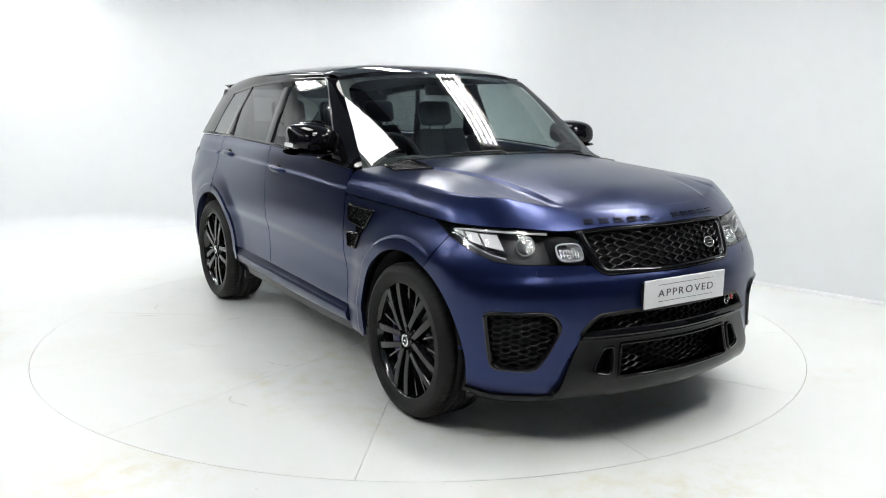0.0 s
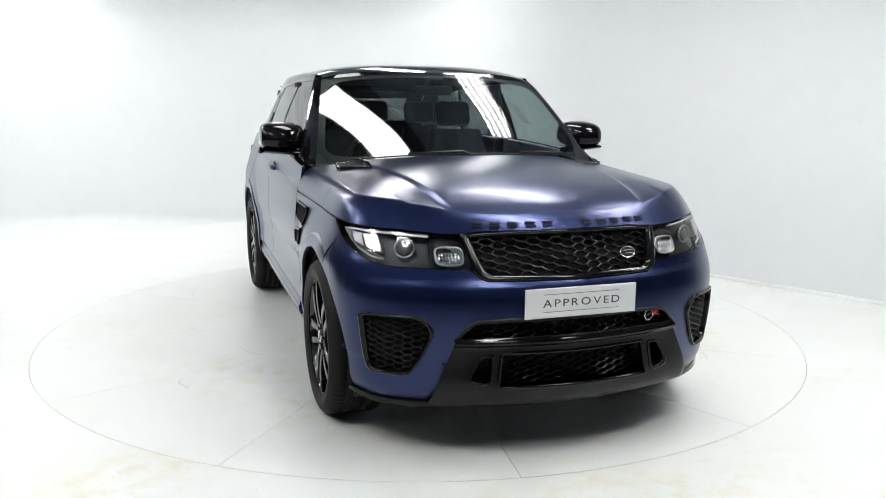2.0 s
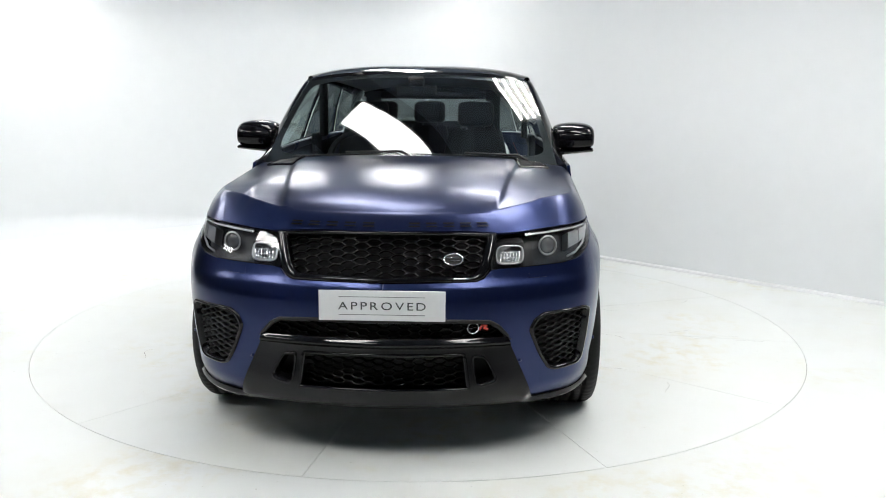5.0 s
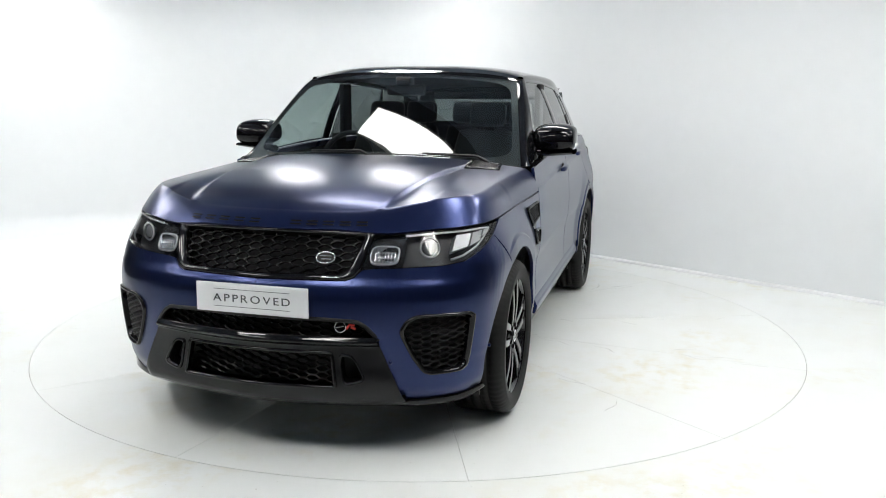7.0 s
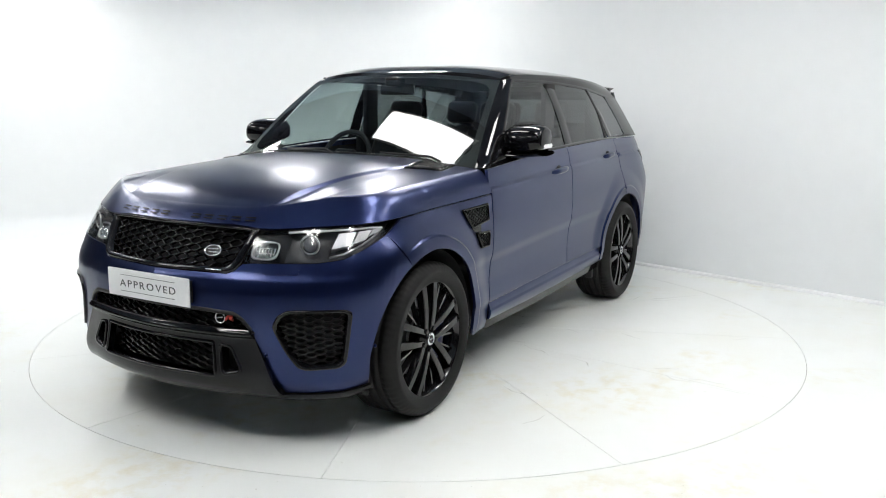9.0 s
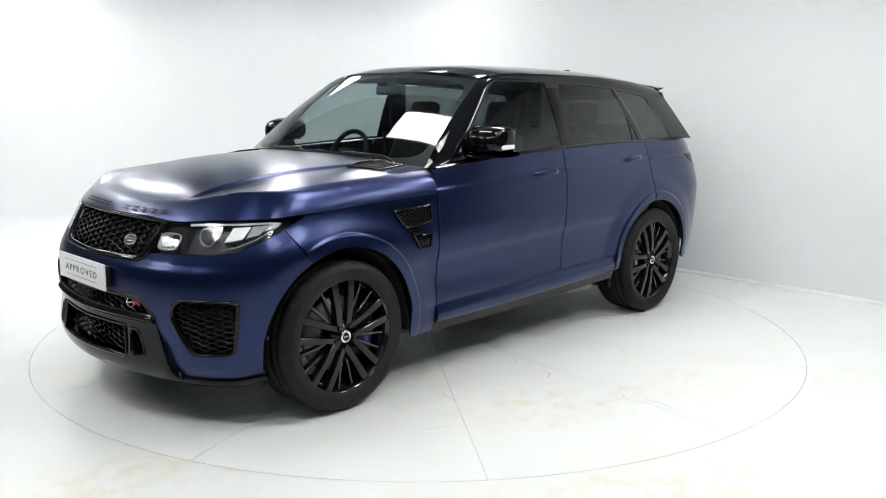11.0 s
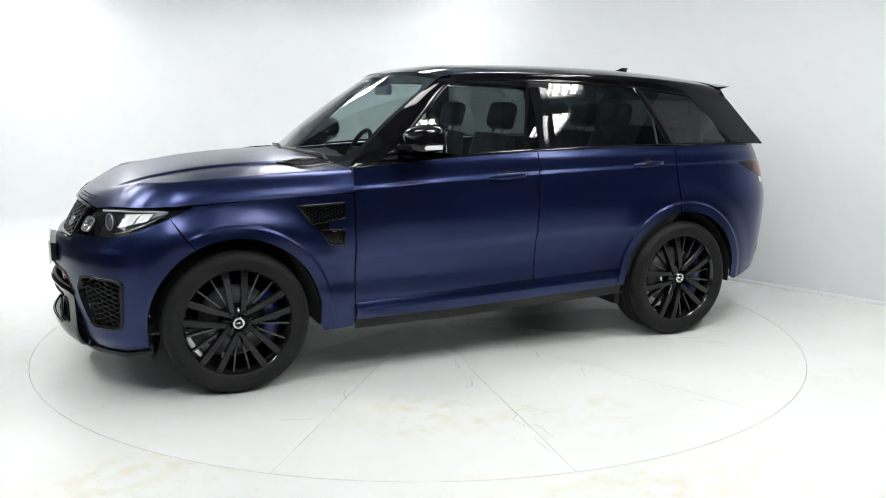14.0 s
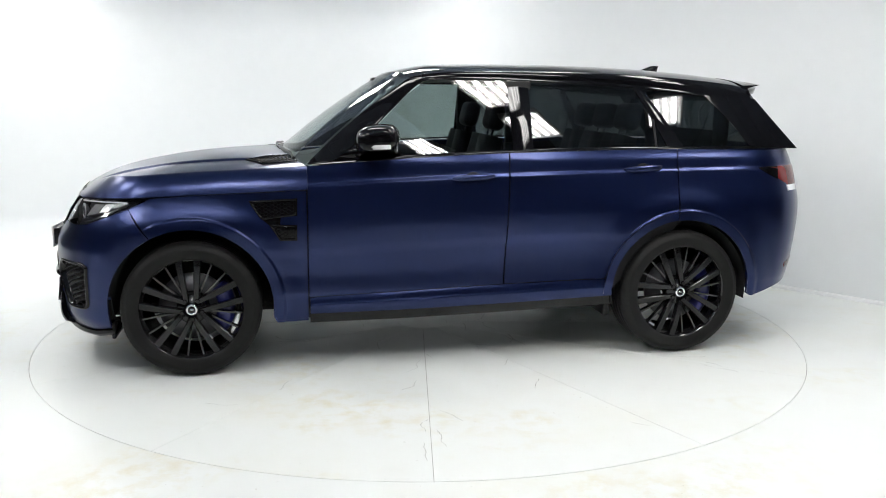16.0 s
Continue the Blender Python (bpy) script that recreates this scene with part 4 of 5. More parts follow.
        part("lamp_blade", bm, SILVER, h)
def lerp3(a, b, t):
    return Vector(a).lerp(Vector(b), t)


ROOF_C = table([(-2.10, 1.690), (-1.9, 1.716), (-1.7, 1.736), (-1.41, 1.756), (-1.0, 1.773), (-0.6, 1.779), (-0.2, 1.777), (0.04, 1.766), (0.19, 1.740), (0.30, 1.712)])


def rail(x):
    """Half width of the roof where it meets the side rails."""
    return 0.705 - 0.10 * smooth(-1.0, -2.3, x) - 0.03 * smooth(0.0, 0.35, x)


def screen_point(q, v):
    """The windscreen: q from -1 to 1 across, v from base to top."""
    base = Vector((0.975 - 0.165 * q * q, 0.872 * q, 1.222 - 0.042 * q * q))
    head = Vector((0.285 - 0.085 * q * q, 0.712 * q, 1.716 - 0.044 * q * q))
    p = base.lerp(head, v)
    b = 0.020 * math.sin(math.pi * v)
    return p + Vector((0.54, 0.10 * q, 0.84)) * b


def roof_point(x, q):
    y = rail(x) * q
    return Vector((x, y, ROOF_C(x) - 0.060 * abs(q) ** 3.4))


def cabin(fd, rd):
    # roof skin
    bm = bmesh.new()
    rows = []
    for i in range(61):
        t = i / 60
        rows.append([roof_point((0.275 - 0.085 * q * q) * (1 - t) + (-2.12 + 0.10 * q * q) * t, q) for q in [-1 + j / 20 for j in range(41)]])
    grid(bm, rows)
    part("roof", bm, GLOSS, car, "gloss-black roof")
    # windscreen with a dark printed border
    bm = bmesh.new()
    grid(bm, [[screen_point(-0.985 + 1.97 * j / 40, 0.0 + 0.985 * i / 24) for j in range(41)] for i in range(25)])
    outwards(bm)
    ws = part("windscreen", bm, SCREEN, car, "clear raked windscreen")
    bm = bmesh.new()
    ring_rows = [[], []]
    for k in range(161):
        a = k * math.tau / 160
        c, d = math.cos(a), math.sin(a)
        m = max(abs(c), abs(d))
        n = (abs(c) ** 9 + abs(d) ** 9) ** (1 / 9)
        ring_rows[0].append((0.985 * c / m, 0.4925 + 0.4925 * d / m))
        ring_rows[1].append((0.935 * c / n, 0.500 + 0.445 * d / n))
    grid(bm, [[screen_point(p[0] + (q[0] - p[0]) * t, p[1] + (q[1] - p[1]) * t) - Vector((0.0027, 0, 0.0042)) for p, q in zip(*ring_rows)] for t in (0, 0.5, 1)])
    part("screen_border", bm, SATIN, ws)
    # header between screen and roof, pillars, rails
    bm = bmesh.new()
    grid(bm, [[lerp3(screen_point(q, 0.985), roof_point(0.272 - 0.085 * q * q, q), t) for q in [-1 + j / 20 for j in range(41)]] for t in (0, 0.5, 1)])
    part("roof_header", bm, GLOSS, car)
    gl = on_green()

    def strip(name, A, B, nu=30, nv=6, bulge=0.0, mat=GLOSS, out=(0, 1, 0)):
        bm = bmesh.new()
        A, B = spread(A, nu), spread(B, nu)
        rows = []
        for j in range(nv + 1):
            t = j / nv
            rows.append([lerp3(a, b, t) + Vector(out) * (bulge * math.sin(math.pi * t)) for a, b in zip(A, B)])
        grid(bm, rows)
        bmesh.ops.recalc_face_normals(bm, faces=bm.faces)
        return both(name, bm, mat, car)
    edge = [tuple(screen_point(0.985, i / 20 * 0.985)) for i in range(21)]
    fw_front = [(0.61, 1.212), (0.45, 1.36), (0.30, 1.505), (0.20, 1.60), (0.135, 1.648), (0.08, 1.664)]
    pillar_in = [tuple(gl(x, z)) for x, z in [(0.80, 1.185)] + [(0.61 + 0.03, 1.215)] + fw_front[1:]]
    outer = [tuple(gl(0.80, 1.183))] + [tuple(gl(x + 0.03, z + 0.014)) for x, z in fw_front] 
    strip("windscreen_pillar", edge, outer, 30, 6, 0.007, out=(0.5, 0.8, 0.2))
    strip("pillar_trim", outer, [tuple(gl(0.70, 1.188))] + [tuple(gl(x, z)) for x, z in fw_front], 30, 3, 0.004)
    # side rail from pillar to tail
    xs = [0.13 - 2.15 * i / 30 for i in range(31)]
    top_line = table([(-2.1, 1.545), (-1.70, 1.584), (-1.48, 1.607), (-1.1, 1.640), (-0.74, 1.657), (-0.4, 1.668), (0.13, 1.668)])
    strip("roof_rail", [tuple(roof_point(x, 1.0)) for x in xs], [tuple(gl(x, top_line(x) + 0.012)) for x in xs], 40, 4, 0.012, out=(0, 0.6, 0.8))
    strip("window_trim", [tuple(gl(x, top_line(x) + 0.012)) for x in xs], [tuple(gl(x, top_line(x) - 0.006) + Vector((0, -0.004, 0))) for x in xs], 40, 2, 0.002)
    # belt trim
    xs = [0.78 - 2.9 * i / 30 for i in range(31)]
    strip("belt_trim", [tuple(on_side()(x, BELT(x) - 0.001) + Vector((0, -0.002, 0))) for x in xs], [tuple(gl(x, BELT(x) + 0.014)) for x in xs], 40, 4, 0.005)
    # pillars between the panes
    strip("door_pillar", [tuple(gl(-0.385 + 0.0, z)) for z in (1.255, 1.45, 1.665)], [tuple(gl(-0.512, z)) for z in (1.255, 1.45, 1.655)], 12, 6, 0.003)
    strip("rear_pillar", [tuple(gl(x, z)) for x, z in ((-1.385, 1.27), (-1.29, 1.45), (-1.19, 1.635))], [tuple(gl(x, z)) for x, z in ((-1.495, 1.27), (-1.375, 1.45), (-1.245, 1.630))], 12, 4, 0.004)
    strip("tail_pillar", [tuple(gl(x, z)) for x, z in ((-1.98, 1.262), (-1.84, 1.43), (-1.685, 1.588))], [tuple(gl(x, z)) for x, z in ((-2.31, 1.258), (-2.145, 1.45), (-2.05, 1.568))], 12, 8, 0.004)
    # panes
    low = [(-0.388, BELT(-0.39) + 0.012), (0.0, BELT(0) + 0.012), (0.3, BELT(0.3) + 0.012), (0.62, 1.212)]
    high = [(-0.388, 1.664), (0.05, 1.664), (0.11, 1.655), (0.22, 1.58), (0.45, 1.355), (0.618, 1.214)]
    for name, lo, hi, mat, lab in (("front_window", low, high, SIDEGLASS, "lightly tinted door window"),
                                   ("rear_window", [(-1.39, 1.27), (-0.51, 1.258)], [(-1.19, 1.634), (-0.80, 1.652), (-0.51, 1.652)], PRIVACY, "dark privacy-glass door window"),
                                   ("quarter_window", [(-1.985, 1.27), (-1.49, 1.27)], [(-1.69, 1.583), (-1.48, 1.604), (-1.24, 1.626)], PRIVACY, "dark privacy-glass quarter window")):
        bm = sheet(on_green(-0.006), lo, hi, 40, 14, gap=0.0, depth=0, flip=False)
        both(name, bm, mat, car, lab)
    # thin divider bar in the rear door's window
    bm = bmesh.new()
    tube(bm, [gl(-1.305, 1.27), gl(-1.30, 1.44)], 0.006, 6)
    both("window_bar", bm, SATIN, car)
    # tail: rear window, tailgate, bumper behind, spoiler
    bm = bmesh.new()
    rows = []
    for z in (1.255, 1.35, 1.45, 1.55, 1.62):
        t = (z - 1.255) / 0.365
        rows.append([(-2.30 - 0.12 * (1 - q * q) * (1 - 0.4 * t) + 0.30 * t, (green(-2.3 + 0.3 * t, min(z, 1.565)) - 0.004) * q, z) for q in [-1 + j / 12 for j in range(25)]])
    grid(bm, rows)
    outwards(bm)
    part("rear_screen", bm, PRIVACY, car, "dark rear window")
    bm = bmesh.new()
    rows = []
    for z in (0.43, 0.55, 0.7, 0.85, 1.0, 1.1, 1.2, 1.256):
        x = -(REAR_S + (TAIL(z) - REAR_S) * 0.90)
        y = side(x, z)
        rows.append([(x - (TAIL(z) + x) * (1 - abs(q) ** 2.2), y * q, z) for q in [-1 + j / 16 for j in range(33)]])
    grid(bm, rows)
    part("tailgate", bm, PAINT, car)
    bm = bmesh.new()
    rows = []
    for q in [-1 + j / 16 for j in range(33)]:
        e = -2.27 + 0.10 * q * q + 0.15 * abs(q) ** 4
        yy = 0.635 * q
        zt = 1.672 - 0.040 * abs(q) ** 2.6
        rows.append([(-1.98, yy * 1.0, ROOF_C(-1.98) - 0.06 * abs(q) ** 2.8 + 0.006), (-2.1, yy, zt + 0.024), (e + 0.015, yy, zt), (e, yy, zt - 0.012), (e + 0.01, yy, zt - 0.045), (e + 0.06, yy, zt - 0.055), (-1.98, yy, 1.57)])
    grid(bm, rows)
    for row in (rows[0], rows[-1]):
        bm.faces.new([bm.verts.new(p) for p in row])
    bmesh.ops.recalc_face_normals(bm, faces=bm.faces)
    part("spoiler", bm, GLOSS, car, "gloss-black roof spoiler")
    # aerial fin
    bm = bmesh.new()
    rows = []
    for k in range(9):
        t = k / 8
        w = 0.030 * (1 - t) + 0.004
        zz = ROOF_C(-1.58) - 0.004 + 0.052 * t
        x0, x1 = -1.46 - 0.17 * t ** 0.8, -1.67 - 0.015 * t
        rows.append([(x0 + (x1 - x0) * (0.5 - 0.5 * math.cos(a)), w * math.sin(a) * (0.6 + 0.4 * math.sin(a) ** 2), zz) for a in [j * math.tau / 20 for j in range(21)]])
    grid(bm, rows)
    bm.faces.new([bm.verts.new(p) for p in rows[-1][:-1]])
    bmesh.ops.recalc_face_normals(bm, faces=bm.faces)
    part("aerial_fin", bm, GLOSS, car)
    # tail lights
    low = [(-1.985, 1.140), (-2.09, 1.09), (-2.20, 1.035), (-2.30, 1.03)]
    high = [(-1.985, 1.148), (-2.10, 1.152), (-2.20, 1.154), (-2.30, 1.155)]
    tl = both("tail_light", sheet(on_side(0.004), low, high, 20, 8, gap=0, depth=0.01), RED, car, "smoked red tail light")
    for s, host in zip((1, -1), tl):
        bm = sheet(on_side(0.006), [(-2.20, 1.000), (-2.30, 1.000)], [(-2.19, 1.035), (-2.30, 1.035)], 8, 4, gap=0, depth=0.01)
        k = bm if s > 0 else mirrored(bm)
        part("clear_lens", k, LENS, host)
        bm = sheet(on_side(0.006), [(-1.975, 1.14), (-2.05, 1.10), (-2.11, 1.075)], [(-1.975, 1.15), (-2.05, 1.153), (-2.12, 1.154)], 8, 4, gap=0, depth=0.01)
        k = bm if s > 0 else mirrored(bm)
        part("dark_lens", k, GLOSS, host)
    # lower rear reflector and bumper foot
    both("rear_reflector", sheet(on_side(0.004), [(-2.22, 0.50), (-2.32, 0.515)], [(-2.22, 0.53), (-2.32, 0.56)], 6, 3, gap=0, depth=0.006), RED, car)
    # door mirrors
    for s in (1, -1):
        mr = new("door_mirror")
        mr.parent = car
        tagged(mr, "gloss-black door mirror with slim indicator")
        bm = bmesh.new()
        rows = []
        for i in range(21):
            t = i / 20
            a = math.pi * t
            # rounded housing: sections across from inner to outer end
            yy = 0.862 + 0.253 * (1 - math.cos(a)) / 2
            k = (math.sin(a) ** 0.35) if 0 < t < 1 else 0.02
            cx, cz = 0.405 + 0.02 * t, 1.318 + 0.004 * t
            row = []
            for j in range(29):
                b = j * math.tau / 28
                px = math.copysign(abs(math.cos(b)) ** 0.75, math.cos(b))
                pz = math.copysign(abs(math.sin(b)) ** 0.7, math.sin(b))
                row.append((cx + k * (0.130 * px if px > 0 else 0.120 * px), s * yy, cz + k * (0.092 * pz if pz > 0 else 0.070 * pz) - 0.012 * px * k))
            rows.append(row)
        grid(bm, rows)
        bmesh.ops.recalc_face_normals(bm, faces=bm.faces)
        part("mirror_housing", bm, GLOSS, mr)
        bm = bmesh.new()
        grid(bm, [[(x, s * y, z) for x, y, z in r] for r in (
            [(0.525, 0.95, 1.272), (0.528, 1.03, 1.273), (0.50, 1.095, 1.276), (0.44, 1.117, 1.278), (0.36, 1.118, 1.280)],
            [(0.534, 0.95, 1.284), (0.537, 1.03, 1.285), (0.508, 1.100, 1.288), (0.44, 1.122, 1.290), (0.36, 1.122, 1.292)],
            [(0.525, 0.95, 1.296), (0.528, 1.03, 1.297), (0.50, 1.096, 1.300), (0.44, 1.118, 1.302), (0.36, 1.118, 1.304)])])
        part("indicator", bm, LENS, mr)
        bm = bmesh.new()
        box(bm, 0.318, 0.324, min(s * 0.935, s * 1.085), max(s * 0.935, s * 1.085), 1.255, 1.375, 0.002)
        part("mirror_glass", bm, CHROME, mr)
        bm = bmesh.new()
        grid(bm, [[(0.49 - 0.085 * t + (0.055 + 0.065 * t) * math.cos(b), s * (0.84 + 0.265 * t), 1.228 + 0.020 * t + (0.020 - 0.004 * t) * math.sin(b)) for b in [j * math.tau / 16 for j in range(17)]] for t in [i / 6 for i in range(7)]])
        bmesh.ops.recalc_face_normals(bm, faces=bm.faces)
        part("mirror_arm", bm, GLOSS, mr)
        # the triangle at the foot of the pillar
        bm = bmesh.new()
        a, b, c = (Vector(on_green(0.006)(x, z)) for x, z in ((0.66, 1.200), (0.40, 1.225), (0.46, 1.345)))
        d = Vector((0, -0.012, 0))
        v = [bm.verts.new((p.x, s * p.y, p.z)) for p in (a, b, c, a + d, b + d, c + d)]
        for q in ((0, 1, 2), (3, 5, 4), (0, 3, 4, 1), (1, 4, 5, 2), (2, 5, 3, 0)):
            bm.faces.new([v[i] for i in q])
        bmesh.ops.recalc_face_normals(bm, faces=bm.faces)
        part("mirror_base", bm, GLOSS, mr)
    # scuttle and wipers
    bm = bmesh.new()
    grid(bm, [[Vector((x, 0.86 * q, z)) for q, x, z in [(-1 + j / 16, 0.975 - 0.165 * (-1 + j / 16) ** 2 + dx, 1.222 - 0.042 * (-1 + j / 16) ** 2 + dz) for j in range(33)]] for dx, dz in ((-0.03, 0.016), (0.0, 0.0), (0.05, -0.03), (0.10, -0.05))])
    part("scuttle", bm, SATIN, car)
    for q0, q1, v1 in ((-0.05, -0.78, 0.018), (0.72, 0.02, 0.018)):
        w = new("wiper")
        w.parent = car
        bm = bmesh.new()
        n = Vector((0.54, 0, 0.84))
        tube(bm, [screen_point(q0 + (q1 - q0) * t, v1 - 0.03 * t * 0) + n * 0.014 for t in [i / 12 for i in range(13)]], 0.0042, 6)
        part("wiper_blade", bm, SATIN, w)
        bm = bmesh.new()
        tube(bm, [screen_point(q0 + 0.06, 0.0) + n * 0.012, screen_point(q0 + 0.0, 0.015) + n * 0.034, screen_point(q0 + (q1 - q0) * 0.5, v1 + 0.005) + n * 0.026], lambda t: 0.010 - 0.004 * t, 8)
        part("wiper_arm", bm, SATIN, w)


def cabin_inside():
    """Dark seats, dash, wheel and mirror, seen through the glass."""
    def seat(x, y, rear=False, wide=0.26):
        st = new("rear_seat" if rear else "front_seat")
        st.parent = car
        bm = bmesh.new()
        box(bm, x - 0.02, x + 0.50, y - wide, y + wide, 0.62, 0.80, 0.05)
        part("cushion", bm, LEATHER, st)
        bm = bmesh.new()
        m = pose(x, y, 0.72, 0, -14, 0)
        rows = []
        for i in range(13):
            t = i / 12
            w = wide * (1 - 0.28 * t ** 2.5)
            row = []
            for j in range(21):
                a = j * math.tau / 20
                cx = math.copysign(abs(math.cos(a)) ** 0.6, math.cos(a))
                cy = math.copysign(abs(math.sin(a)) ** 0.6, math.sin(a))
                row.append(m @ Vector((0.07 * cx + 0.03 * abs(cy) * (cx > 0), w * cy, 0.62 * t)))
            rows.append(row)
        grid(bm, rows)
        bm.faces.new([bm.verts.new(p) for p in rows[-1][:-1]])
        bmesh.ops.recalc_face_normals(bm, faces=bm.faces)
        part("backrest", bm, LEATHER, st)
        bm = bmesh.new()
        box(bm, -0.055, 0.05, -0.13, 0.13, 0.66, 0.84, 0.045, m)
        part("headrest", bm, LEATHER, st)
        bm = bmesh.new()
        for e in (-0.06, 0.06):
            tube(bm, [m @ Vector((0, e, 0.58)), m @ Vector((0, e, 0.70))], 0.007, 6)
        part("headrest_posts", bm, CHROME, st)
        return st
    seat(-0.22, 0.38)
    seat(-0.22, -0.38)
    for y in (0.40, 0.0, -0.40):
        seat(-1.12, y, True, 0.20)
    # dash: a shelf that curves down to the occupants
    bm = bmesh.new()
    rows = []
    for j in range(33):
        q = -1 + j / 16
        y = 0.80 * q
        x = 0.86 - 0.14 * q * q
        rows.append([(x + 0.06, y, 1.165), (x - 0.10, y, 1.185), (x - 0.26, y, 1.19 + 0.03 * math.exp(-((y + 0.38) / 0.16) ** 2)), (x - 0.36, y, 1.165), (x - 0.40, y, 1.08), (x - 0.36, y, 0.90), (x - 0.30, y, 0.7)])
    grid(bm, rows)
    d = part("dashboard", bm, TRIM, car)
    bm = bmesh.new()
    rows = []
    for j in range(33):
        q = -1 + j / 16
        rows.append([(0.455 - 0.14 * q * q, 0.80 * q, 1.075), (0.452 - 0.14 * q * q, 0.80 * q, 1.03), (0.47 - 0.14 * q * q, 0.80 * q, 1.0)])
    grid(bm, rows)
    part("dash_trim", bm, TAN, d)
    # steering wheel on the car's right
    w = new("steering_wheel")
    w.parent = car
    m = pose(0.34, -0.38, 1.16, 0, -24, 0)
    bm = bmesh.new()
    tube(bm, [m @ Vector((0, 0.185 * math.cos(k * math.tau / 40), 0.185 * math.sin(k * math.tau / 40))) for k in range(40)], 0.017, 10, True)
    part("wheel_rim", bm, LEATHER, w)
    bm = bmesh.new()
    box(bm, -0.02, 0.04, -0.075, 0.075, -0.07, 0.055, 0.02, m)
    for y0, y1, z0, z1 in ((-0.18, -0.06, -0.02, 0.02), (0.06, 0.18, -0.02, 0.02), (-0.02, 0.02, -0.18, -0.05)):
        box(bm, 0.0, 0.02, y0, y1, z0, z1, 0.006, m)
    part("wheel_hub", bm, SATIN, w)
    # inside mirror and sensor pod
    bm = bmesh.new()
    box(bm, 0.27, 0.30, -0.13, 0.13, 1.575, 1.640, 0.015)
    mi = part("inside_mirror", bm, SATIN, car)
    bm = bmesh.new()
    box(bm, 0.26, 0.36, -0.05, 0.05, 1.63, 1.69, 0.015)
    part("sensor_pod", bm, SATIN, mi)
    # headliner, floor and tunnel
    bm = bmesh.new()
    grid(bm, [[roof_point(x, q) - Vector((0, 0, 0.05)) for q in [-0.97 + 1.94 * j / 12 for j in range(13)]] for x in [0.2 - 2.1 * i / 16 for i in range(17)]])
    part("headliner", bm, LEATHER, car)
    bm = bmesh.new()
    for y0, y1, z0, z1 in ((-0.60, -0.47, 1.0, 1.62), (0.47, 0.60, 1.0, 1.62), (-0.47, 0.47, 1.0, 1.36), (-0.47, 0.47, 1.555, 1.62)):
        box(bm, -1.92, -1.88, y0, y1, z0, z1)
    part("tailgate_lining", bm, DARK, car)
    for s in (1, -1):
        bm = bmesh.new()
        box(bm, -0.55, -0.36, s * 0.79 - 0.02, s * 0.79 + 0.02, 1.0, 1.30, 0.01)
        box(bm, -0.53, -0.38, s * 0.735 - 0.02, s * 0.735 + 0.02, 1.28, 1.66, 0.01)
        part("pillar_lining", bm, DARK, car)
    bm = bmesh.new()
    box(bm, -1.9, 0.9, -0.86, 0.86, 0.40, 0.50)
    box(bm, -0.9, 0.6, -0.14, 0.14, 0.5, 0.82, 0.03)
    box(bm, -2.15, -1.35, -0.72, 0.72, 0.75, 1.05, 0.02)
    part("cabin_floor", bm, DARK, car)


def underside():
    bm = bmesh.new()
    box(bm, -0.98, 0.98, -0.86, 0.86, 0.28, 0.42, 0.02)
    box(bm, 0.95, 2.12, -0.60, 0.60, 0.27, 0.95, 0.03)
    box(bm, -2.25, -0.95, -0.60, 0.60, 0.30, 0.95, 0.03)
    box(bm, -2.20, -1.98, -0.80, 0.80, 0.36, 0.9, 0.03)
    box(bm, 1.98, 2.12, -0.74, 0.74, 0.30, 0.80, 0.03)
    part("underbody", bm, DARK, car)
    for cx in (WHEEL_X, -WHEEL_X):
        bm = bmesh.new()
        pts = arch(cx, ARCH_R - 0.004, -8, 188, 40)
        rows = [[(x, min(0.945, side(x, max(z, 0.27)) - 0.012) if k == 0 else y, z) for x, z in pts] for k, y in enumerate((0.94, 0.75, 0.60))]
        rows.append([(cx + (x - cx) * 0.2, 0.60, WHEEL_Z + (z - WHEEL_Z) * 0.2) for x, z in pts])
        grid(bm, rows)
        both("wheel_liner", bm, DARK, car)
    # mud flap and jacking bracket
    bm = bmesh.new()
    box(bm, -1.03, -0.99, 0.66, 0.90, 0.235, 0.36, 0.008)
    both("mud_flap", bm, SATIN, car)
    bm = bmesh.new()
    box(bm, 1.885, 1.905, 0.70, 0.90, 0.215, 0.30, 0.006)
    both("mud_flap", bm, SATIN, car)


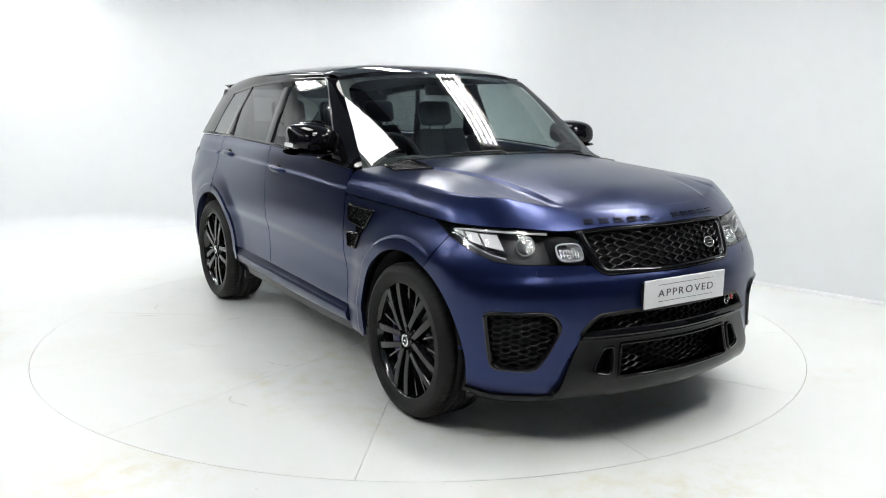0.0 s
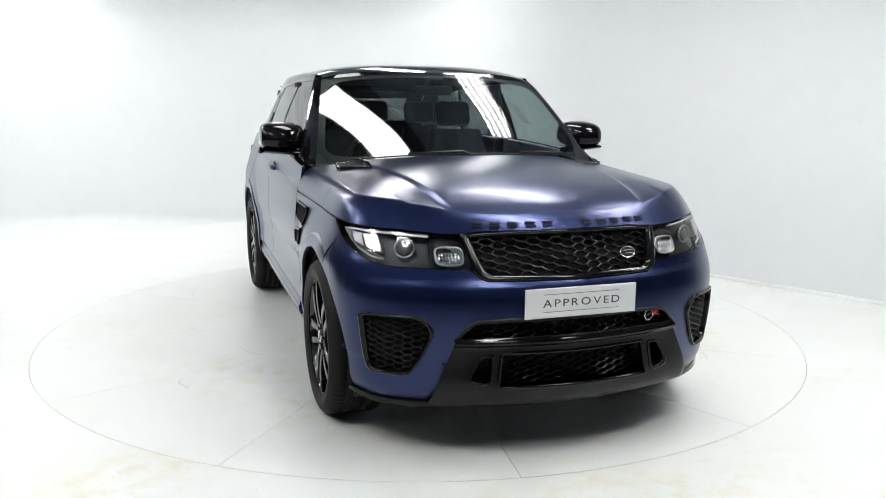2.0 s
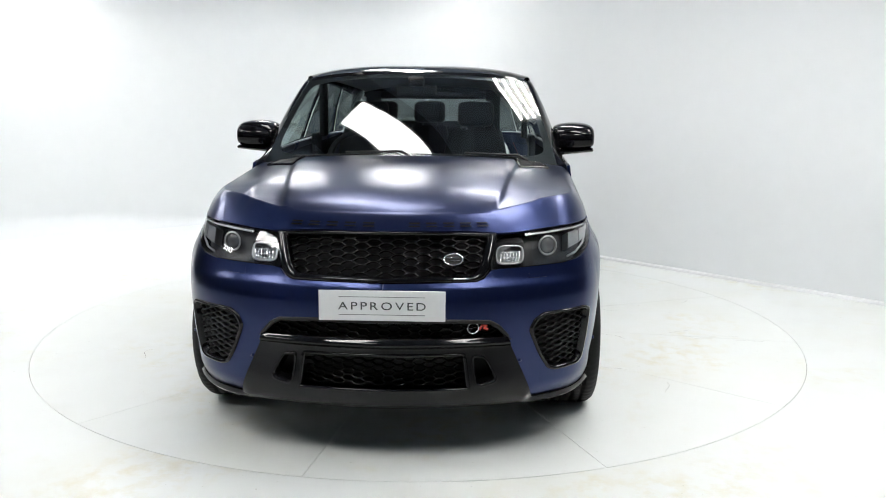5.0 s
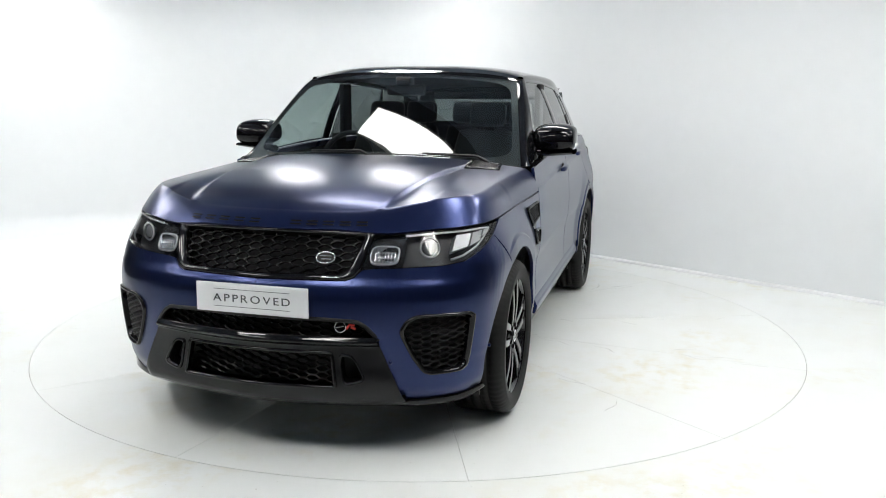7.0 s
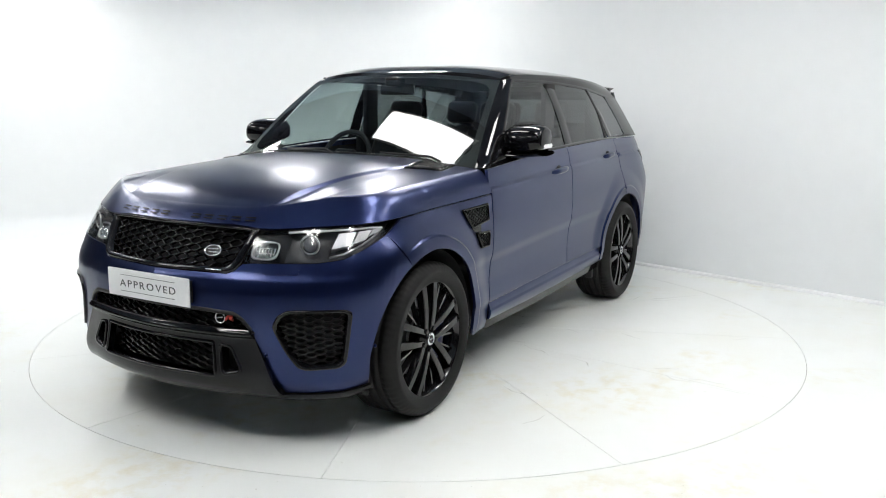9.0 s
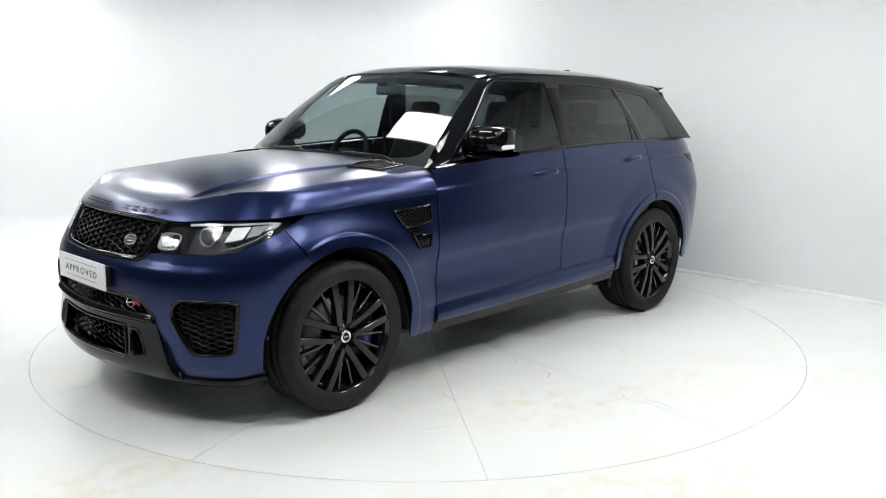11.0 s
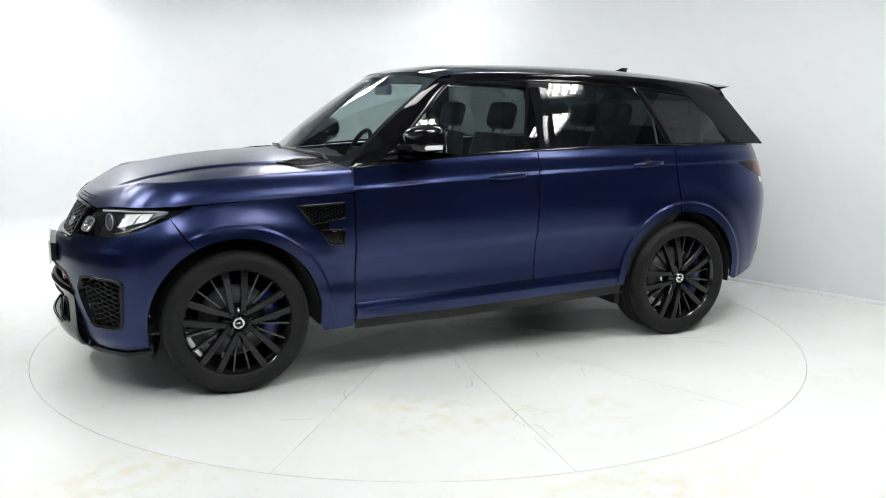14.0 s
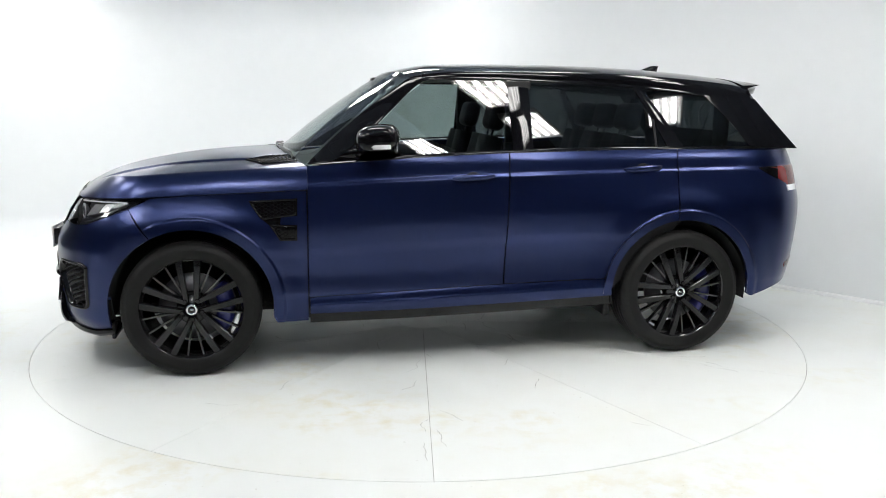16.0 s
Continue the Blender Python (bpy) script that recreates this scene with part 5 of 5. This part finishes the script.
def wheels():
    """Five pairs of broad twin spokes with recessed pairs between, low-profile tyres, blue calipers."""
    spin = {(1, 1): 16.0, (1, -1): -8.0, (-1, 1): 0.0, (-1, -1): 40.0}
    tread, wall = 0.385, 0.292
    meshes = {}

    def blade(bm, a, r0, r1, off0, off1, w0, w1, y0, y1, deep):
        """One spoke: a bar from hub to rim, offset sideways from the radius."""
        ca, sa = math.cos(a), math.sin(a)
        rows = []
        for i in range(7):
            t = i / 6
            r, o, w = r0 + (r1 - r0) * t, off0 + (off1 - off0) * t, w0 + (w1 - w0) * t
            y = y0 + (y1 - y0) * t + 0.008 * math.sin(math.pi * t)
            sec = []
            for dx, dy in ((-w, -deep), (-w, -0.004), (-w * 0.8, 0), (w * 0.8, 0), (w, -0.004), (w, -deep)):
                x, z = r, o + dx
                sec.append(Vector((x * ca - z * sa, y + dy, x * sa + z * ca)))
            rows.append(sec)
        grid(bm, rows)
        bmesh.ops.recalc_face_normals(bm, faces=bm.faces)

    def bm_mesh(name, bm, mat):
        me = bpy.data.meshes.new(name)
        for f in bm.faces:
            f.smooth = False
        bm.to_mesh(me)
        bm.free()
        me.materials.append(mat)
        return me

    for end in (1, -1):
        for s in (1, -1):
            w = new("wheel")
            w.parent = car
            w.matrix_basis = pose(end * WHEEL_X, s * 0.846, WHEEL_Z, 0, 0, 0 if s > 0 else 180)
            if "tyre" not in meshes:
                bm = bmesh.new()
                prof = [(0.283, -0.135), (0.30, -0.145), (0.335, -0.148), (0.362, -0.140), (0.379, -0.120)]
                gro = []
                for c in (-0.07, -0.024, 0.024, 0.07):
                    gro += [(c - 0.007, 0.3845), (c - 0.006, 0.377), (c + 0.006, 0.377), (c + 0.007, 0.3845)]
                prof += [(0.384, -0.105)] + [(r, y) for y, r in gro] + [(0.384, 0.105), (0.379, 0.120), (0.362, 0.140), (0.348, 0.1455), (0.346, 0.1475), (0.335, 0.148), (0.33, 0.1465), (0.30, 0.143), (0.290, 0.136), (0.283, 0.130)]
                lathe(bm, prof, n=288)
                # cross cuts in the tread
                for v in bm.verts:
                    rr = math.hypot(v.co.x, v.co.z)
                    k = round(math.atan2(v.co.z, v.co.x) / math.tau * 288)
                    if k % 4 == 0 and rr > 0.3785 and abs(v.co.y) > 0.060:
                        v.co.x *= (rr - 0.003) / rr
                        v.co.z *= (rr - 0.003) / rr
                bmesh.ops.recalc_face_normals(bm, faces=bm.faces)
                meshes["tyre"] = part("tyre", bm, RUBBER, w, "black low-profile tyre").data
                bm = bmesh.new()
                lathe(bm, [(0.250, -0.12), (0.262, -0.05), (0.262, 0.06), (0.272, 0.105), (0.281, 0.118), (0.287, 0.128), (0.291, 0.130), (0.291, 0.120), (0.285, 0.112)], n=96)
                meshes["rim"] = part("rim", bm, RIMBLACK, w, "black rim barrel").data
                bm = bmesh.new()
                for e in (-1, 1):
                    blade(bm, 0.0, 0.042, 0.284, e * 0.027, e * 0.052, 0.0140, 0.0205, 0.118, 0.124, 0.040)
                meshes["spoke"] = bm_mesh("twin_spoke", bm, RIMFACE)
                bm = bmesh.new()
                for e in (-1, 1):
                    blade(bm, 0.0, 0.055, 0.282, e * 0.004, e * 0.046, 0.0055, 0.0060, 0.088, 0.104, 0.034)
                meshes["inner"] = bm_mesh("inner_spoke", bm, RIMBLACK)
                bm = bmesh.new()
                lathe(bm, [(0.001, 0.126), (0.030, 0.126), (0.0335, 0.122), (0.036, 0.112), (0.078, 0.110), (0.084, 0.104), (0.086, 0.05)], n=40)
                meshes["hub"] = part("hub", bm, RIMFACE, w).data
                bm = bmesh.new()
                lathe(bm, [(0.0005, 0.127), (0.010, 0.127), (0.0118, 0.123), (0.0118, 0.10)], Matrix.Translation((0.057, 0, 0)), 12)
                meshes["nuts"] = bm_mesh("wheel_nut", bm, GLOSS)
                bm = bmesh.new()
                lathe(bm, [(0.020, 0.1265), (0.022, 0.1285), (0.0285, 0.1285), (0.031, 0.1262)], n=40)
                box(bm, -0.012, 0.012, 0.1262, 0.1275, -0.003, 0.004)
                meshes["cap"] = part("cap_ring", bm, CHROME, w, "chrome centre-cap ring").data
                bm = bmesh.new()
                lathe(bm, [(0.09, 0.035), (0.19, 0.035), (0.19, 0.005), (0.09, 0.005)], n=64)
                meshes["brake"] = part("brake_disc", bm, STEEL, w).data
            else:
                for nm, key in (("tyre", "tyre"), ("rim", "rim"), ("hub", "hub"), ("cap_ring", "cap"), ("brake_disc", "brake")):
                    o = new(nm, meshes[key])
                    o.parent = w
            for k in range(5):
                for nm, key, extra in (("twin_spoke", "spoke", 0), ("inner_spoke", "inner", 36), ("wheel_nut", "nuts", 36)):
                    o = new(nm, meshes[key])
                    o.parent = w
                    o.matrix_basis = Matrix.Rotation(-radians(spin[(end, s)] + 72 * k + extra), 4, "Y")
            # caliper towards the car's rear on the front axle, towards the front behind
            bm = bmesh.new()
            side_a = math.pi if s > 0 else 0.0
            rows = []
            for i in range(17):
                a = side_a - 0.72 + 1.44 * i / 16
                rr = [(0.135, 0.045), (0.150, 0.078), (0.205, 0.078), (0.232, 0.06), (0.235, 0.0), (0.135, 0.0)]
                rows.append([Vector((r * math.cos(a), y, r * math.sin(a))) for r, y in rr])
            grid(bm, rows)
            for row in (rows[0], rows[-1]):
                bm.faces.new([bm.verts.new(p) for p in row])
            bmesh.ops.recalc_face_normals(bm, faces=bm.faces)
            part("caliper", bm, CALIPER, w, "bright blue brake caliper")


nose_bumper()
doors = flank_panels()
wing_vents()
bonnet()
headlights()
number_plate()
cabin(*doors)
cabin_inside()
underside()
wheels()


# ---- what moves: the turntable turns steadily and carries the car ----
def motions():
    def angle(t):
        return -90 - (-31.61 + 7.029 * t)
    stops = [float(k) for k in range(17)]
    walk(disc, [(t, pose(0, 0, 0, 0, 0, angle(t))) for t in stops])
    walk(car, [(t, pose(0, 0, 0, 0, 0, angle(t)) @ pose(-0.0065, -0.0245, 0)) for t in stops])


motions()
